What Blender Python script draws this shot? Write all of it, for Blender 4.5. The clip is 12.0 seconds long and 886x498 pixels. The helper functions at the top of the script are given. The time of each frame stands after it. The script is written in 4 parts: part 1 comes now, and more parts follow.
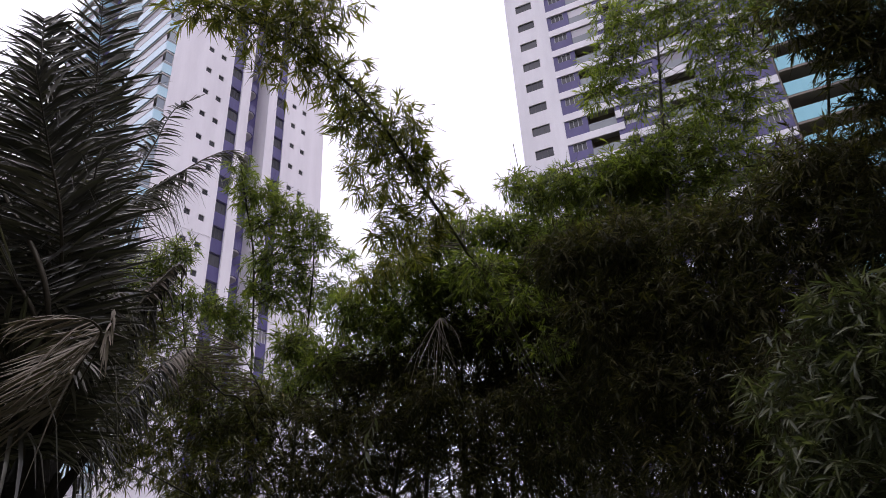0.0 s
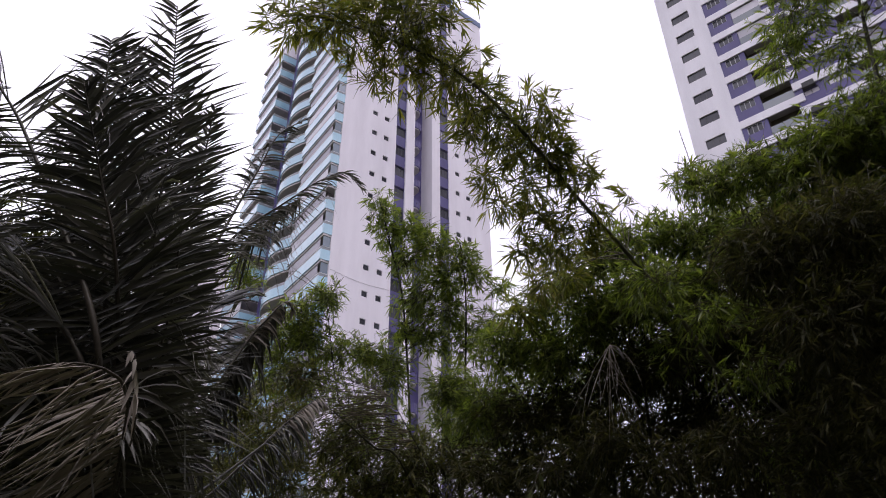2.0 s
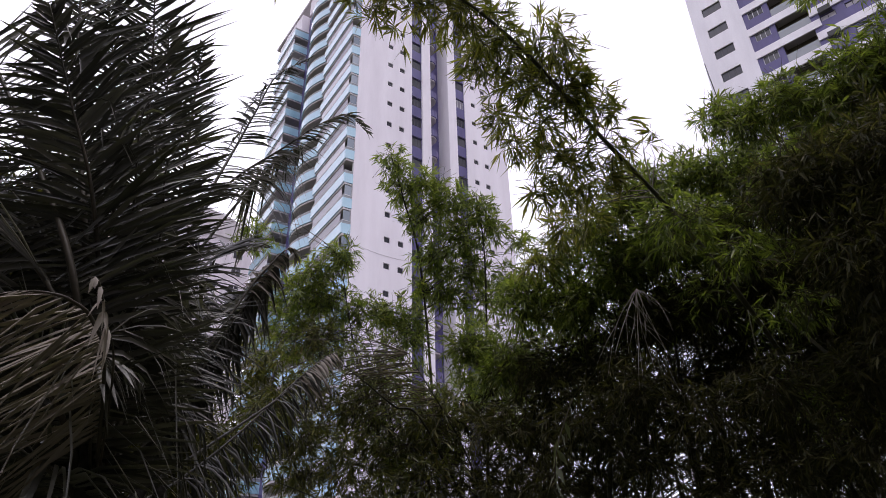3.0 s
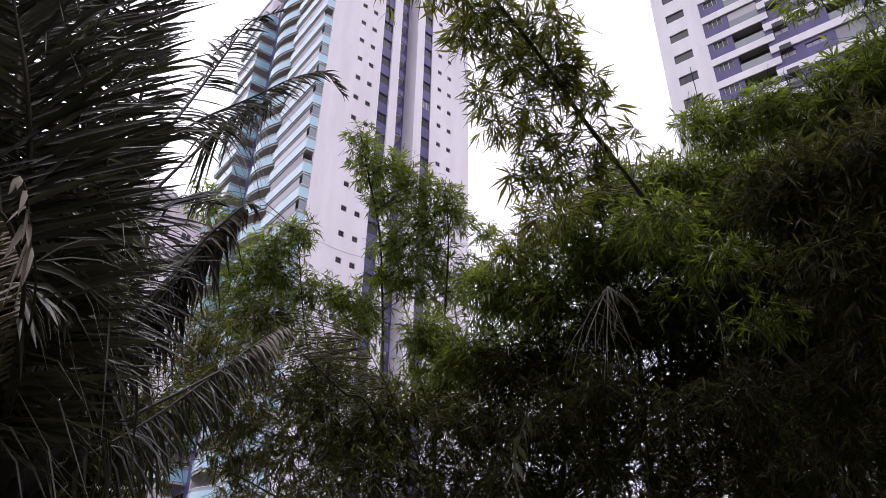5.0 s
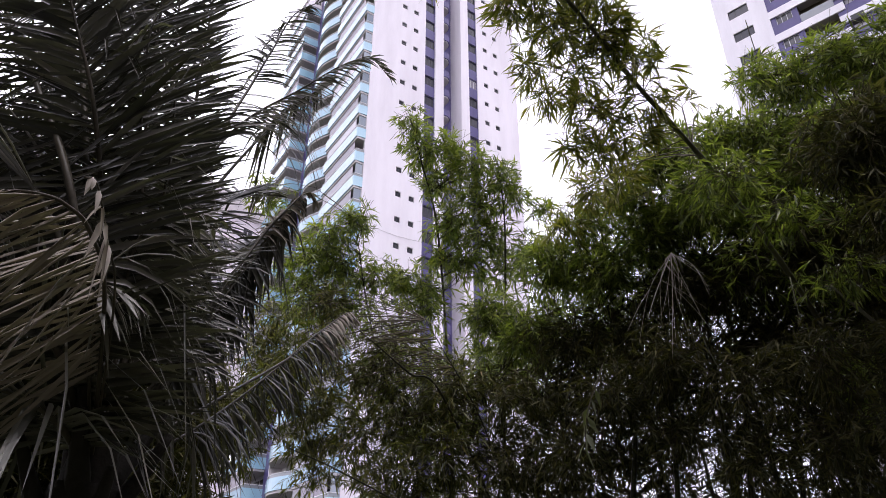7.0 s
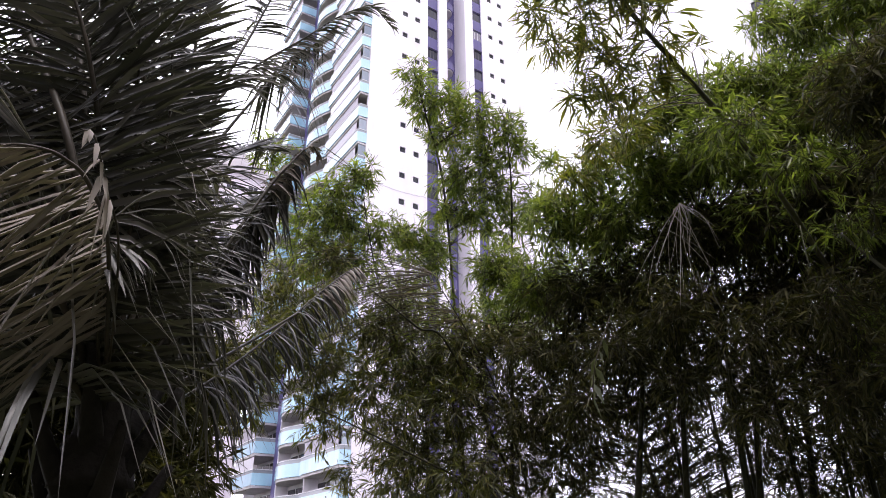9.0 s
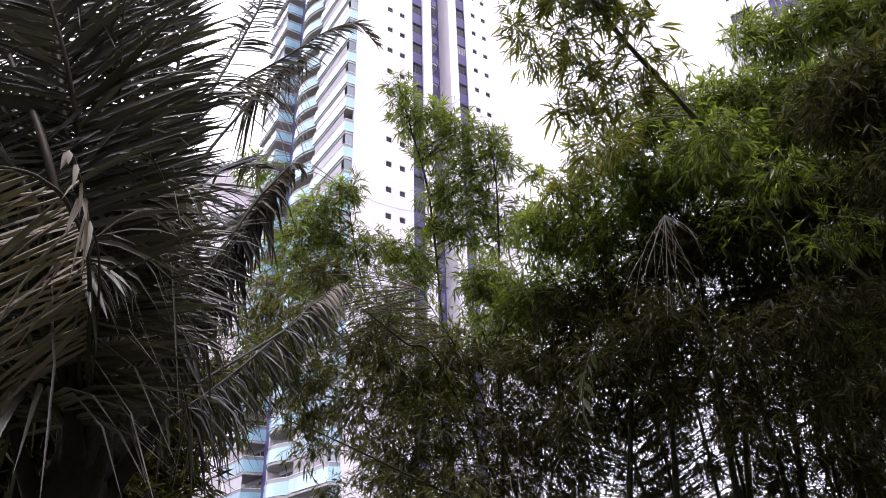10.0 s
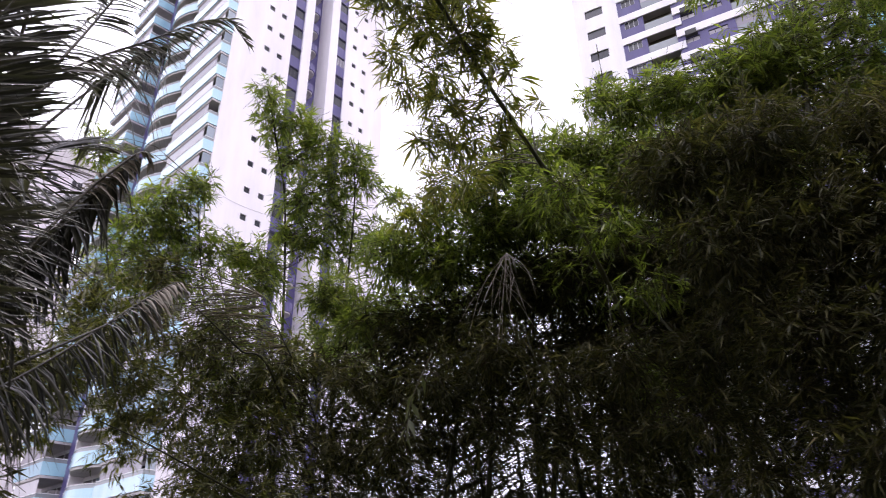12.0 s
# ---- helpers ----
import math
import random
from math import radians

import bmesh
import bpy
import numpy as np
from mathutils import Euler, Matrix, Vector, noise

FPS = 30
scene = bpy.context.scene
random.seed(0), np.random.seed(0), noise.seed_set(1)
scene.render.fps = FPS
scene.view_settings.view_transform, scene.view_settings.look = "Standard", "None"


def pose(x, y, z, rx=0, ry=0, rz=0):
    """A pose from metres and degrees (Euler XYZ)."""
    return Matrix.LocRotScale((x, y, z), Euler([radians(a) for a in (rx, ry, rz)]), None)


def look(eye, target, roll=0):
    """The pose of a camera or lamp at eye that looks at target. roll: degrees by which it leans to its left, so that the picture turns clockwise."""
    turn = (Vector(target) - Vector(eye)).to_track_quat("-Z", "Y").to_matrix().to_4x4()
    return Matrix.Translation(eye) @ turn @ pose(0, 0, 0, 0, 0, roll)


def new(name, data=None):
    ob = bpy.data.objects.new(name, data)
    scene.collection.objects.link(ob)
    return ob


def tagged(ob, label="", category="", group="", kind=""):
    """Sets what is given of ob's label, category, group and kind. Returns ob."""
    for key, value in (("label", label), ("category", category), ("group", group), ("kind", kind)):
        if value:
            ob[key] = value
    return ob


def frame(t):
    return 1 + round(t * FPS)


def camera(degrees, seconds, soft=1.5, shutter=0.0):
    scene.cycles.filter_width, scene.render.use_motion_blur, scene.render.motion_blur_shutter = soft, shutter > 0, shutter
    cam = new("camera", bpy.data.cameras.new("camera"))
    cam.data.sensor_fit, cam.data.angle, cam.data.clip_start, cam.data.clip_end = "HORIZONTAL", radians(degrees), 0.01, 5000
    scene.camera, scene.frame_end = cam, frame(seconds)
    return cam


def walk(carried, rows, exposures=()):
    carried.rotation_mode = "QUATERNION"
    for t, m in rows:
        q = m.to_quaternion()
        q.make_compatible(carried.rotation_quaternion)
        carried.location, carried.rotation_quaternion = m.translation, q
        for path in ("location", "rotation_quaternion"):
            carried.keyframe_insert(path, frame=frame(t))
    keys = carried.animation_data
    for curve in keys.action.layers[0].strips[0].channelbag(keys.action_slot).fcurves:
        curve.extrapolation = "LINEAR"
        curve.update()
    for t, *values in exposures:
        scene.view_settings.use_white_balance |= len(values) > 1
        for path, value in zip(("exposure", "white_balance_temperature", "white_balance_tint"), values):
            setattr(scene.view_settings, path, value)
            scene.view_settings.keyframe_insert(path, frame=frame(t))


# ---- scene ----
cam = camera(65.93, 12.0, 0.8, 0.15)
PATH = [
    (0, -0.000, -0.000, 1.600, 118.788, 2.753, -54.049),
    (0.5, 0.482, 0.194, 1.919, 117.419, 1.842, -50.290),
    (1, 0.797, 0.345, 2.038, 118.017, -2.147, -48.095),
    (1.5, 0.978, 0.463, 2.081, 123.376, -1.005, -46.790),
    (2, 1.060, 0.541, 1.987, 122.693, 0.370, -38.394),
    (2.5, 1.229, 0.673, 1.965, 120.374, 1.721, -34.528),
    (4.5, 1.494, 1.183, 1.942, 120.736, -1.069, -42.072),
    (5, 1.501, 1.223, 1.958, 120.611, -0.899, -41.582),
    (5.5, 1.520, 1.244, 1.956, 120.460, -1.965, -41.715),
    (6, 1.500, 1.231, 1.946, 120.175, -1.415, -39.427),
    (6.5, 1.493, 1.229, 1.933, 119.538, -0.664, -36.606),
    (8.5, 1.522, 1.255, 1.941, 116.716, 0.518, -35.205),
    (9, 1.520, 1.265, 1.936, 115.261, 0.380, -34.848),
    (9.5, 1.523, 1.256, 1.938, 115.828, 1.057, -35.113),
    (10, 1.529, 1.267, 1.952, 116.387, 1.523, -35.462),
    (10.5, 1.530, 1.266, 1.955, 117.101, 1.391, -35.727),
    (11, 1.517, 1.231, 1.946, 117.774, 1.414, -37.664),
    (11.5, 1.498, 1.193, 1.938, 119.123, 1.269, -41.053),
    (12, 1.510, 1.152, 1.918, 117.603, 0.674, -49.398),
]
walk(cam, [(t, pose(*r)) for t, *r in PATH],
     exposures=[(t, ev, 6350, 14) for t, ev in ((0, -0.05), (0.5, 0.2), (1, 0.25), (1.5, 0.0), (2, -0.15), (2.5, -0.1), (4.5, 0.05), (5.5, 0.2), (6.5, 0.35), (8.5, 0.85), (9.5, 0.9), (10.5, 0.85), (12, 0.72))])

# ---------------------------------------------------------------- light
world = bpy.data.worlds.new("overcast_sky")
scene.world = world
world.use_nodes = True
wt = world.node_tree
wn, wl = wt.nodes, wt.links
bg = wn["Background"]
sky = wn.new("ShaderNodeTexSky")
sky.sky_type, sky.sun_disc, sky.sun_elevation, sky.sun_rotation = "NISHITA", False, radians(75), radians(202)
cloud = wn.new("ShaderNodeTexNoise")
cloud.inputs["Scale"].default_value, cloud.inputs["Detail"].default_value = 1.6, 4
deck = wn.new("ShaderNodeValToRGB")
deck.color_ramp.elements[0].position, deck.color_ramp.elements[0].color = 0.3, (0.90, 0.84, 0.98, 1)
deck.color_ramp.elements[1].position, deck.color_ramp.elements[1].color = 0.7, (0.98, 0.95, 1.03, 1)
lift = wn.new("ShaderNodeVectorMath")
lift.operation = "SCALE"
lift.inputs["Scale"].default_value = 11.0
veil = wn.new("ShaderNodeMix")
veil.data_type = "RGBA"
veil.inputs["Factor"].default_value = 0.9
wl.new(cloud.outputs["Fac"], deck.inputs["Fac"])
wl.new(deck.outputs["Color"], lift.inputs[0])
wl.new(sky.outputs["Color"], veil.inputs["A"])
wl.new(lift.outputs["Vector"], veil.inputs["B"])
wl.new(veil.outputs["Result"], bg.inputs["Color"])
bg.inputs["Strength"].default_value = 0.138

sun = new("sun", bpy.data.lights.new("sun", "SUN"))
sun.data.energy, sun.data.angle, sun.data.color = 1.1, radians(25), (1.0, 0.95, 0.9)
sun.matrix_world = look((0, 0, 60), (6, 15, 0))


# ---------------------------------------------------------------- materials
def nodes_of(name):
    m = bpy.data.materials.new(name)
    m.use_nodes = True
    nt = m.node_tree
    return m, nt.nodes, nt.links, nt.nodes["Principled BSDF"]


def ramp(n, l, fac, stops):
    r = n.new("ShaderNodeValToRGB")
    e = r.color_ramp.elements
    while len(e) < len(stops):
        e.new(0.5)
    for el, (at, col) in zip(e, stops):
        el.position, el.color = at, (*col, 1)
    l.new(fac, r.inputs["Fac"])
    return r.outputs["Color"]


def painted(name, dark, light, rough=0.7, scale=0.35, streak=True, spec=0.3, bump=0.05, fine=18.0):
    """Paint or render with large stains, rain streaks and a fine grain."""
    m, n, l, b = nodes_of(name)
    co = n.new("ShaderNodeTexCoord")
    mp = n.new("ShaderNodeMapping")
    mp.inputs["Scale"].default_value = (1.0, 1.0, 0.18) if streak else (1, 1, 1)
    l.new(co.outputs["Object"], mp.inputs["Vector"])
    big = n.new("ShaderNodeTexNoise")
    big.inputs["Scale"].default_value, big.inputs["Detail"].default_value, big.inputs["Roughness"].default_value = scale, 8, 0.65
    l.new(mp.outputs["Vector"], big.inputs["Vector"])
    small = n.new("ShaderNodeTexNoise")
    small.inputs["Scale"].default_value, small.inputs["Detail"].default_value = fine, 4
    l.new(co.outputs["Object"], small.inputs["Vector"])
    mix = n.new("ShaderNodeMath")
    mix.operation = "MULTIPLY_ADD"
    mix.inputs[1].default_value, mix.inputs[2].default_value = 0.25, -0.12
    l.new(small.outputs["Fac"], mix.inputs[0])
    add = n.new("ShaderNodeMath")
    add.operation = "ADD"
    l.new(big.outputs["Fac"], add.inputs[0])
    l.new(mix.outputs["Value"], add.inputs[1])
    l.new(ramp(n, l, add.outputs["Value"], [(0.32, dark), (0.62, light)]), b.inputs["Base Color"])
    b.inputs["Roughness"].default_value, b.inputs["Specular IOR Level"].default_value = rough, spec
    bp = n.new("ShaderNodeBump")
    bp.inputs["Strength"].default_value, bp.inputs["Distance"].default_value = bump, 0.02
    l.new(small.outputs["Fac"], bp.inputs["Height"])
    l.new(bp.outputs["Normal"], b.inputs["Normal"])
    return m


def leafy(name, stops, rough=0.38, through_light=0.35, spec=0.55):
    """Leaves: each leaf has its own tone, some light passes through the blade."""
    m, n, l, b = nodes_of(name)
    g = n.new("ShaderNodeNewGeometry")
    co = n.new("ShaderNodeTexCoord")
    nz = n.new("ShaderNodeTexNoise")
    nz.inputs["Scale"].default_value, nz.inputs["Detail"].default_value = 1.3, 3
    l.new(co.outputs["Object"], nz.inputs["Vector"])
    mx = n.new("ShaderNodeMath")
    mx.operation = "MULTIPLY_ADD"
    mx.inputs[1].default_value = 0.55
    l.new(g.outputs["Random Per Island"], mx.inputs[0])
    half = n.new("ShaderNodeMath")
    half.operation = "MULTIPLY"
    half.inputs[1].default_value = 0.5
    l.new(nz.outputs["Fac"], half.inputs[0])
    l.new(half.outputs["Value"], mx.inputs[2])
    col = ramp(n, l, mx.outputs["Value"], stops)
    l.new(col, b.inputs["Base Color"])
    b.inputs["Roughness"].default_value, b.inputs["Specular IOR Level"].default_value = rough, spec
    tr = n.new("ShaderNodeBsdfTranslucent")
    bright = n.new("ShaderNodeMix")
    bright.data_type, bright.blend_type = "RGBA", "MULTIPLY"
    bright.inputs["Factor"].default_value = 1.0
    bright.inputs["B"].default_value = (1.48, 1.66, 0.68, 1)
    l.new(col, bright.inputs["A"])
    l.new(bright.outputs["Result"], tr.inputs["Color"])
    ms = n.new("ShaderNodeMixShader")
    ms.inputs["Fac"].default_value = through_light
    l.new(b.outputs["BSDF"], ms.inputs[1])
    l.new(tr.outputs["BSDF"], ms.inputs[2])
    l.new(ms.outputs["Shader"], n["Material Output"].inputs["Surface"])
    return m


def glassy(name, col, rough=0.08, vary=0.0):
    m, n, l, b = nodes_of(name)
    oi = n.new("ShaderNodeObjectInfo")
    l.new(ramp(n, l, oi.outputs["Random"], [(0.3, col), (0.9, tuple(c + vary for c in col))]), b.inputs["Base Color"])
    b.inputs["Roughness"].default_value, b.inputs["Specular IOR Level"].default_value = rough, 0.6
    return m


WHITE = painted("white_wall_paint", (0.72, 0.68, 0.73), (0.84, 0.80, 0.85))
WHITE2 = painted("white_tile_wall", (0.68, 0.66, 0.70), (0.82, 0.80, 0.84), rough=0.55)
PURPLE = painted("violet_tile", (0.06, 0.05, 0.15), (0.10, 0.085, 0.22), rough=0.35, spec=0.5)
CYAN = painted("pale_blue_paint", (0.27, 0.48, 0.6), (0.38, 0.59, 0.71), rough=0.22, spec=0.8)
CYAN.node_tree.nodes["Principled BSDF"].inputs["Coat Weight"].default_value = 0.9
CYAN.node_tree.nodes["Principled BSDF"].inputs["Coat Roughness"].default_value = 0.12
AQUA = painted("aqua_parapet_paint", (0.22, 0.52, 0.62), (0.30, 0.62, 0.72), rough=0.4, spec=0.5)
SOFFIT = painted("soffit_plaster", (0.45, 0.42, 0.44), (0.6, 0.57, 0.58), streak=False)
# White wall paint darkened, balcony shade put into its colour; reused as plain grey.
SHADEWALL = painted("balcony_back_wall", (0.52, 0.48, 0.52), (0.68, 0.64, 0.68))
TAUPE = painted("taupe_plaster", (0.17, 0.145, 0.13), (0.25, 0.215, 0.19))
# Dark tone for the added walls, so little light bounces onto the leaves.
BLOCKER = painted("light_blocker_concrete", (0.11, 0.11, 0.09), (0.2, 0.195, 0.17), rough=0.9, scale=0.8)
SLATE = painted("slate_blue_cladding", (0.10, 0.14, 0.24), (0.16, 0.21, 0.33), rough=0.5)
GLASS = glassy("dark_window_glass", (0.03, 0.03, 0.04), vary=0.05)
CURTAIN = glassy("window_with_pale_curtain", (0.25, 0.23, 0.27), rough=0.25, vary=0.35)
GUARD = glassy("grey_glass_guard", (0.22, 0.24, 0.26), rough=0.15, vary=0.05)
ENDGLASS = glassy("grey_blue_glass", (0.16, 0.2, 0.25), rough=0.12, vary=0.16)
FRAME = painted("aluminium_frame", (0.5, 0.5, 0.52), (0.65, 0.65, 0.66), rough=0.4, streak=False)
DARKFRAME = painted("dark_frame", (0.03, 0.03, 0.035), (0.06, 0.06, 0.06), rough=0.5, streak=False)
BAMBOO = leafy("bamboo_leaf", [(0.2, (0.052, 0.07, 0.02)), (0.5, (0.145, 0.18, 0.042)), (0.8, (0.25, 0.28, 0.075)), (0.97, (0.38, 0.29, 0.13))], through_light=0.56)
YELLOWING = leafy("yellowing_bamboo_leaf", [(0.2, (0.06, 0.07, 0.018)), (0.5, (0.15, 0.155, 0.032)), (0.8, (0.24, 0.22, 0.05)), (0.95, (0.34, 0.21, 0.10))], through_light=0.48)
# Shaded copy of bamboo_leaf, with the clump's inner shade put into its tones.
SHADED_BAMBOO = leafy("shaded_bamboo_leaf", [(0.2, (0.029, 0.031, 0.016)), (0.55, (0.064, 0.062, 0.027)), (0.85, (0.135, 0.12, 0.05)), (0.97, (0.26, 0.18, 0.095))], rough=0.6, through_light=0.32, spec=0.2)
OLIVE = leafy("olive_bamboo_leaf", [(0.2, (0.036, 0.042, 0.016)), (0.5, (0.095, 0.1, 0.03)), (0.8, (0.18, 0.165, 0.05)), (0.96, (0.32, 0.21, 0.1))], through_light=0.42)
BAMBOO3 = leafy("near_bamboo_leaf", [(0.2, (0.045, 0.056, 0.03)), (0.5, (0.095, 0.108, 0.056)), (0.85, (0.17, 0.18, 0.1)), (0.97, (0.34, 0.24, 0.13))], rough=0.4, through_light=0.35)
PALM = leafy("palm_leaflet", [(0.2, (0.02, 0.02, 0.017)), (0.5, (0.052, 0.05, 0.044)), (0.78, (0.14, 0.13, 0.118)), (0.95, (0.34, 0.305, 0.275))], rough=0.3, through_light=0.18, spec=0.7)
GREYPALM = leafy("faded_palm_leaflet", [(0.2, (0.11, 0.11, 0.105)), (0.6, (0.2, 0.195, 0.185)), (0.9, (0.34, 0.32, 0.3))], rough=0.5, through_light=0.2)
DRYPALM = leafy("dry_palm_leaflet", [(0.2, (0.12, 0.098, 0.078)), (0.6, (0.26, 0.22, 0.185)), (0.9, (0.46, 0.41, 0.36))], rough=0.6, through_light=0.06)
PALEDRY = leafy("bleached_palm_leaflet", [(0.2, (0.34, 0.29, 0.25)), (0.9, (0.55, 0.49, 0.44))], rough=0.7, through_light=0.05)
LIMP = leafy("limp_palm_leaflet", [(0.2, (0.10, 0.095, 0.09)), (0.6, (0.19, 0.18, 0.17)), (0.9, (0.3, 0.28, 0.27))], rough=0.45, through_light=0.12)
GREYCULM = painted("weathered_bamboo_culm", (0.05, 0.055, 0.03), (0.13, 0.125, 0.075), rough=0.5, scale=3, fine=40, bump=0.1)
CULM = painted("bamboo_culm", (0.022, 0.026, 0.012), (0.055, 0.052, 0.026), rough=0.5, scale=3, fine=40, bump=0.1)
TWIG = painted("bamboo_twig", (0.035, 0.03, 0.015), (0.08, 0.065, 0.03), rough=0.7, scale=4, fine=60)
DRYTWIG = painted("dry_twig", (0.26, 0.22, 0.19), (0.45, 0.40, 0.35), rough=0.8, scale=4, fine=60)
RACHIS = painted("palm_rachis", (0.03, 0.027, 0.02), (0.085, 0.07, 0.05), rough=0.5, scale=3, fine=50)
BARK = painted("palm_bark", (0.012, 0.010, 0.009), (0.035, 0.03, 0.026), rough=0.9, scale=4, fine=30, bump=0.5)
GROUND = painted("grass_ground", (0.03, 0.04, 0.018), (0.075, 0.075, 0.04), rough=0.95, scale=0.6, streak=False, bump=0.6, fine=9)


# ---------------------------------------------------------------- mesh helpers
def mesh_of(name, verts, faces, mat, smooth=False):
    me = bpy.data.meshes.new(name)
    me.from_pydata([tuple(v) for v in verts], [], faces)
    me.materials.append(mat)
    if smooth:
        me.polygons.foreach_set("use_smooth", [True] * len(me.polygons))
    me.update()
    return me


def part(name, me, parent, label="", at=(0, 0, 0)):
    ob = new(name, me)
    ob.parent = parent
    ob.location = at
    return tagged(ob, label)


def thing(name, at, label, category, group="", kind="", rz=0):
    ob = new(name)
    ob.empty_display_size = 0.3
    ob.matrix_basis = pose(*at, 0, 0, rz)
    return tagged(ob, label, category, group, kind)


def boxes(name, items, mat):
    """One mesh of several boxes (x0, y0, z0, x1, y1, z1)."""
    v, f = [], []
    for x0, y0, z0, x1, y1, z1 in items:
        k = len(v)
        v += [(x0, y0, z0), (x1, y0, z0), (x1, y1, z0), (x0, y1, z0), (x0, y0, z1), (x1, y0, z1), (x1, y1, z1), (x0, y1, z1)]
        f += [(k, k + 3, k + 2, k + 1), (k + 4, k + 5, k + 6, k + 7), (k, k + 1, k + 5, k + 4), (k + 1, k + 2, k + 6, k + 5),
              (k + 2, k + 3, k + 7, k + 6), (k + 3, k, k + 4, k + 7)]
    return mesh_of(name, v, f, mat)


def pierced(name, x0, x1, z0, z1, holes, thick, mat, y=0.0):
    """A wall in the xz plane, front at y, with rectangular holes (x0, x1, z0, z1) through its thickness."""
    xs = sorted({x0, x1, *(h[0] for h in holes), *(h[1] for h in holes)})
    zs = sorted({z0, z1, *(h[2] for h in holes), *(h[3] for h in holes)})
    xi, zi = {a: i for i, a in enumerate(xs)}, {a: i for i, a in enumerate(zs)}
    solid = np.ones((len(xs) - 1, len(zs) - 1), bool)
    for a, b, c, d in holes:
        solid[xi[a]:xi[b], zi[c]:zi[d]] = False
    v, f, seen = [], [], {}

    def vid(i, j, back):
        if (i, j, back) not in seen:
            seen[i, j, back] = len(v)
            v.append((xs[i], y + thick * back, zs[j]))
        return seen[i, j, back]

    nx, nz = solid.shape
    for i in range(nx):
        for j in range(nz):
            if not solid[i, j]:
                continue
            q = [(i, j), (i + 1, j), (i + 1, j + 1), (i, j + 1)]
            f.append(tuple(vid(*c, 0) for c in q))
            f.append(tuple(vid(*c, 1) for c in reversed(q)))
            for (a, b), (di, dj) in zip(zip(q, q[1:] + q[:1]), ((0, -1), (1, 0), (0, 1), (-1, 0))):
                ii, jj = i + di, j + dj
                if not (0 <= ii < nx and 0 <= jj < nz and solid[ii, jj]):
                    f.append((vid(*b, 0), vid(*a, 0), vid(*a, 1), vid(*b, 1)))
    return mesh_of(name, v, f, mat)


def ribbon(name, pts, z0, z1, thick, mat):
    """An upright band that follows the plan points, with thickness to its left."""
    v, f = [], []
    for i, (x, y) in enumerate(pts):
        a, b = pts[max(i - 1, 0)], pts[min(i + 1, len(pts) - 1)]
        d = Vector((b[0] - a[0], b[1] - a[1])).normalized()
        ox, oy = -d.y * thick, d.x * thick
        v += [(x, y, z0), (x, y, z1), (x + ox, y + oy, z1), (x + ox, y + oy, z0)]
    for i in range(len(pts) - 1):
        k = 4 * i
        for a in range(4):
            b = (a + 1) % 4
            f.append((k + a, k + b, k + 4 + b, k + 4 + a))
    f += [(0, 3, 2, 1), tuple(len(v) - 4 + a for a in range(4))]
    return mesh_of(name, v, f, mat)


def slab(name, outline, z0, z1, mat):
    n = len(outline)
    v = [(x, y, z0) for x, y in outline] + [(x, y, z1) for x, y in outline]
    f = [tuple(reversed(range(n))), tuple(range(n, 2 * n))]
    f += [(i, (i + 1) % n, n + (i + 1) % n, n + i) for i in range(n)]
    return mesh_of(name, v, f, mat)


# ---------------------------------------------------------------- ground
def ground_sheet():
    v, f = [], []
    radii, turns = [0, 3, 6, 10, 16, 26, 45, 90, 250, 800, 2500], 48
    v.append((4, 5, 0))
    for r in radii[1:]:
        for k in range(turns):
            a = 2 * math.pi * k / turns
            x, y = 4 + r * math.cos(a), 5 + r * math.sin(a)
            v.append((x, y, 0.12 * noise.noise((x * 0.2, y * 0.2, 0)) if r < 40 else 0))
    for k in range(turns):
        f.append((0, 1 + k, 1 + (k + 1) % turns))
    for j in range(len(radii) - 2):
        a, b = 1 + j * turns, 1 + (j + 1) * turns
        for k in range(turns):
            f.append((a + k, b + k, b + (k + 1) % turns, a + (k + 1) % turns))
    ob = new("ground", mesh_of("ground", v, f, GROUND, smooth=True))
    return tagged(ob, "dark grassy ground under the bamboo and palm", "ground", kind="structure")


ground_sheet()
# Unseen walls added behind the camera; they keep sky light off the foliage.
for wall_name, box in (("shade_wall_south", (-9, -5.3, -0.2, 12, -5, 15)), ("shade_wall_west", (-6.3, -4.9, -0.2, -6, 14, 15))):
    tagged(new(wall_name, boxes(wall_name, [box], BLOCKER)), "unseen plain dark wall added behind the camera to cut fill light", "wall", kind="structure")

# ---------------------------------------------------------------- white tower with pale blue balconies
STOREY = 2.9


def pane_window(name, w, h, frame_mat, glass_mat, bars=1, bar=0.05):
    """Meshes of a window set in a hole: its frame with mullions, and its glass, centred on the hole, front at y = 0."""
    step = w / (bars + 1)
    holes = [(-w / 2 + step * i + (bar if i == 0 else bar / 2), -w / 2 + step * (i + 1) - (bar if i == bars else bar / 2), -h / 2 + bar, h / 2 - bar) for i in range(bars + 1)]
    return pierced(name + "_frame", -w / 2, w / 2, -h / 2, h / 2, holes, 0.06, frame_mat), boxes(name + "_pane", [(-w / 2 + bar, 0.025, -h / 2 + bar, w / 2 - bar, 0.04, h / 2 - bar)], glass_mat)


def put_window(tower, meshes, at, label=""):
    fr = part("window", meshes[0], tower, label, at)
    part("pane", meshes[1], fr)


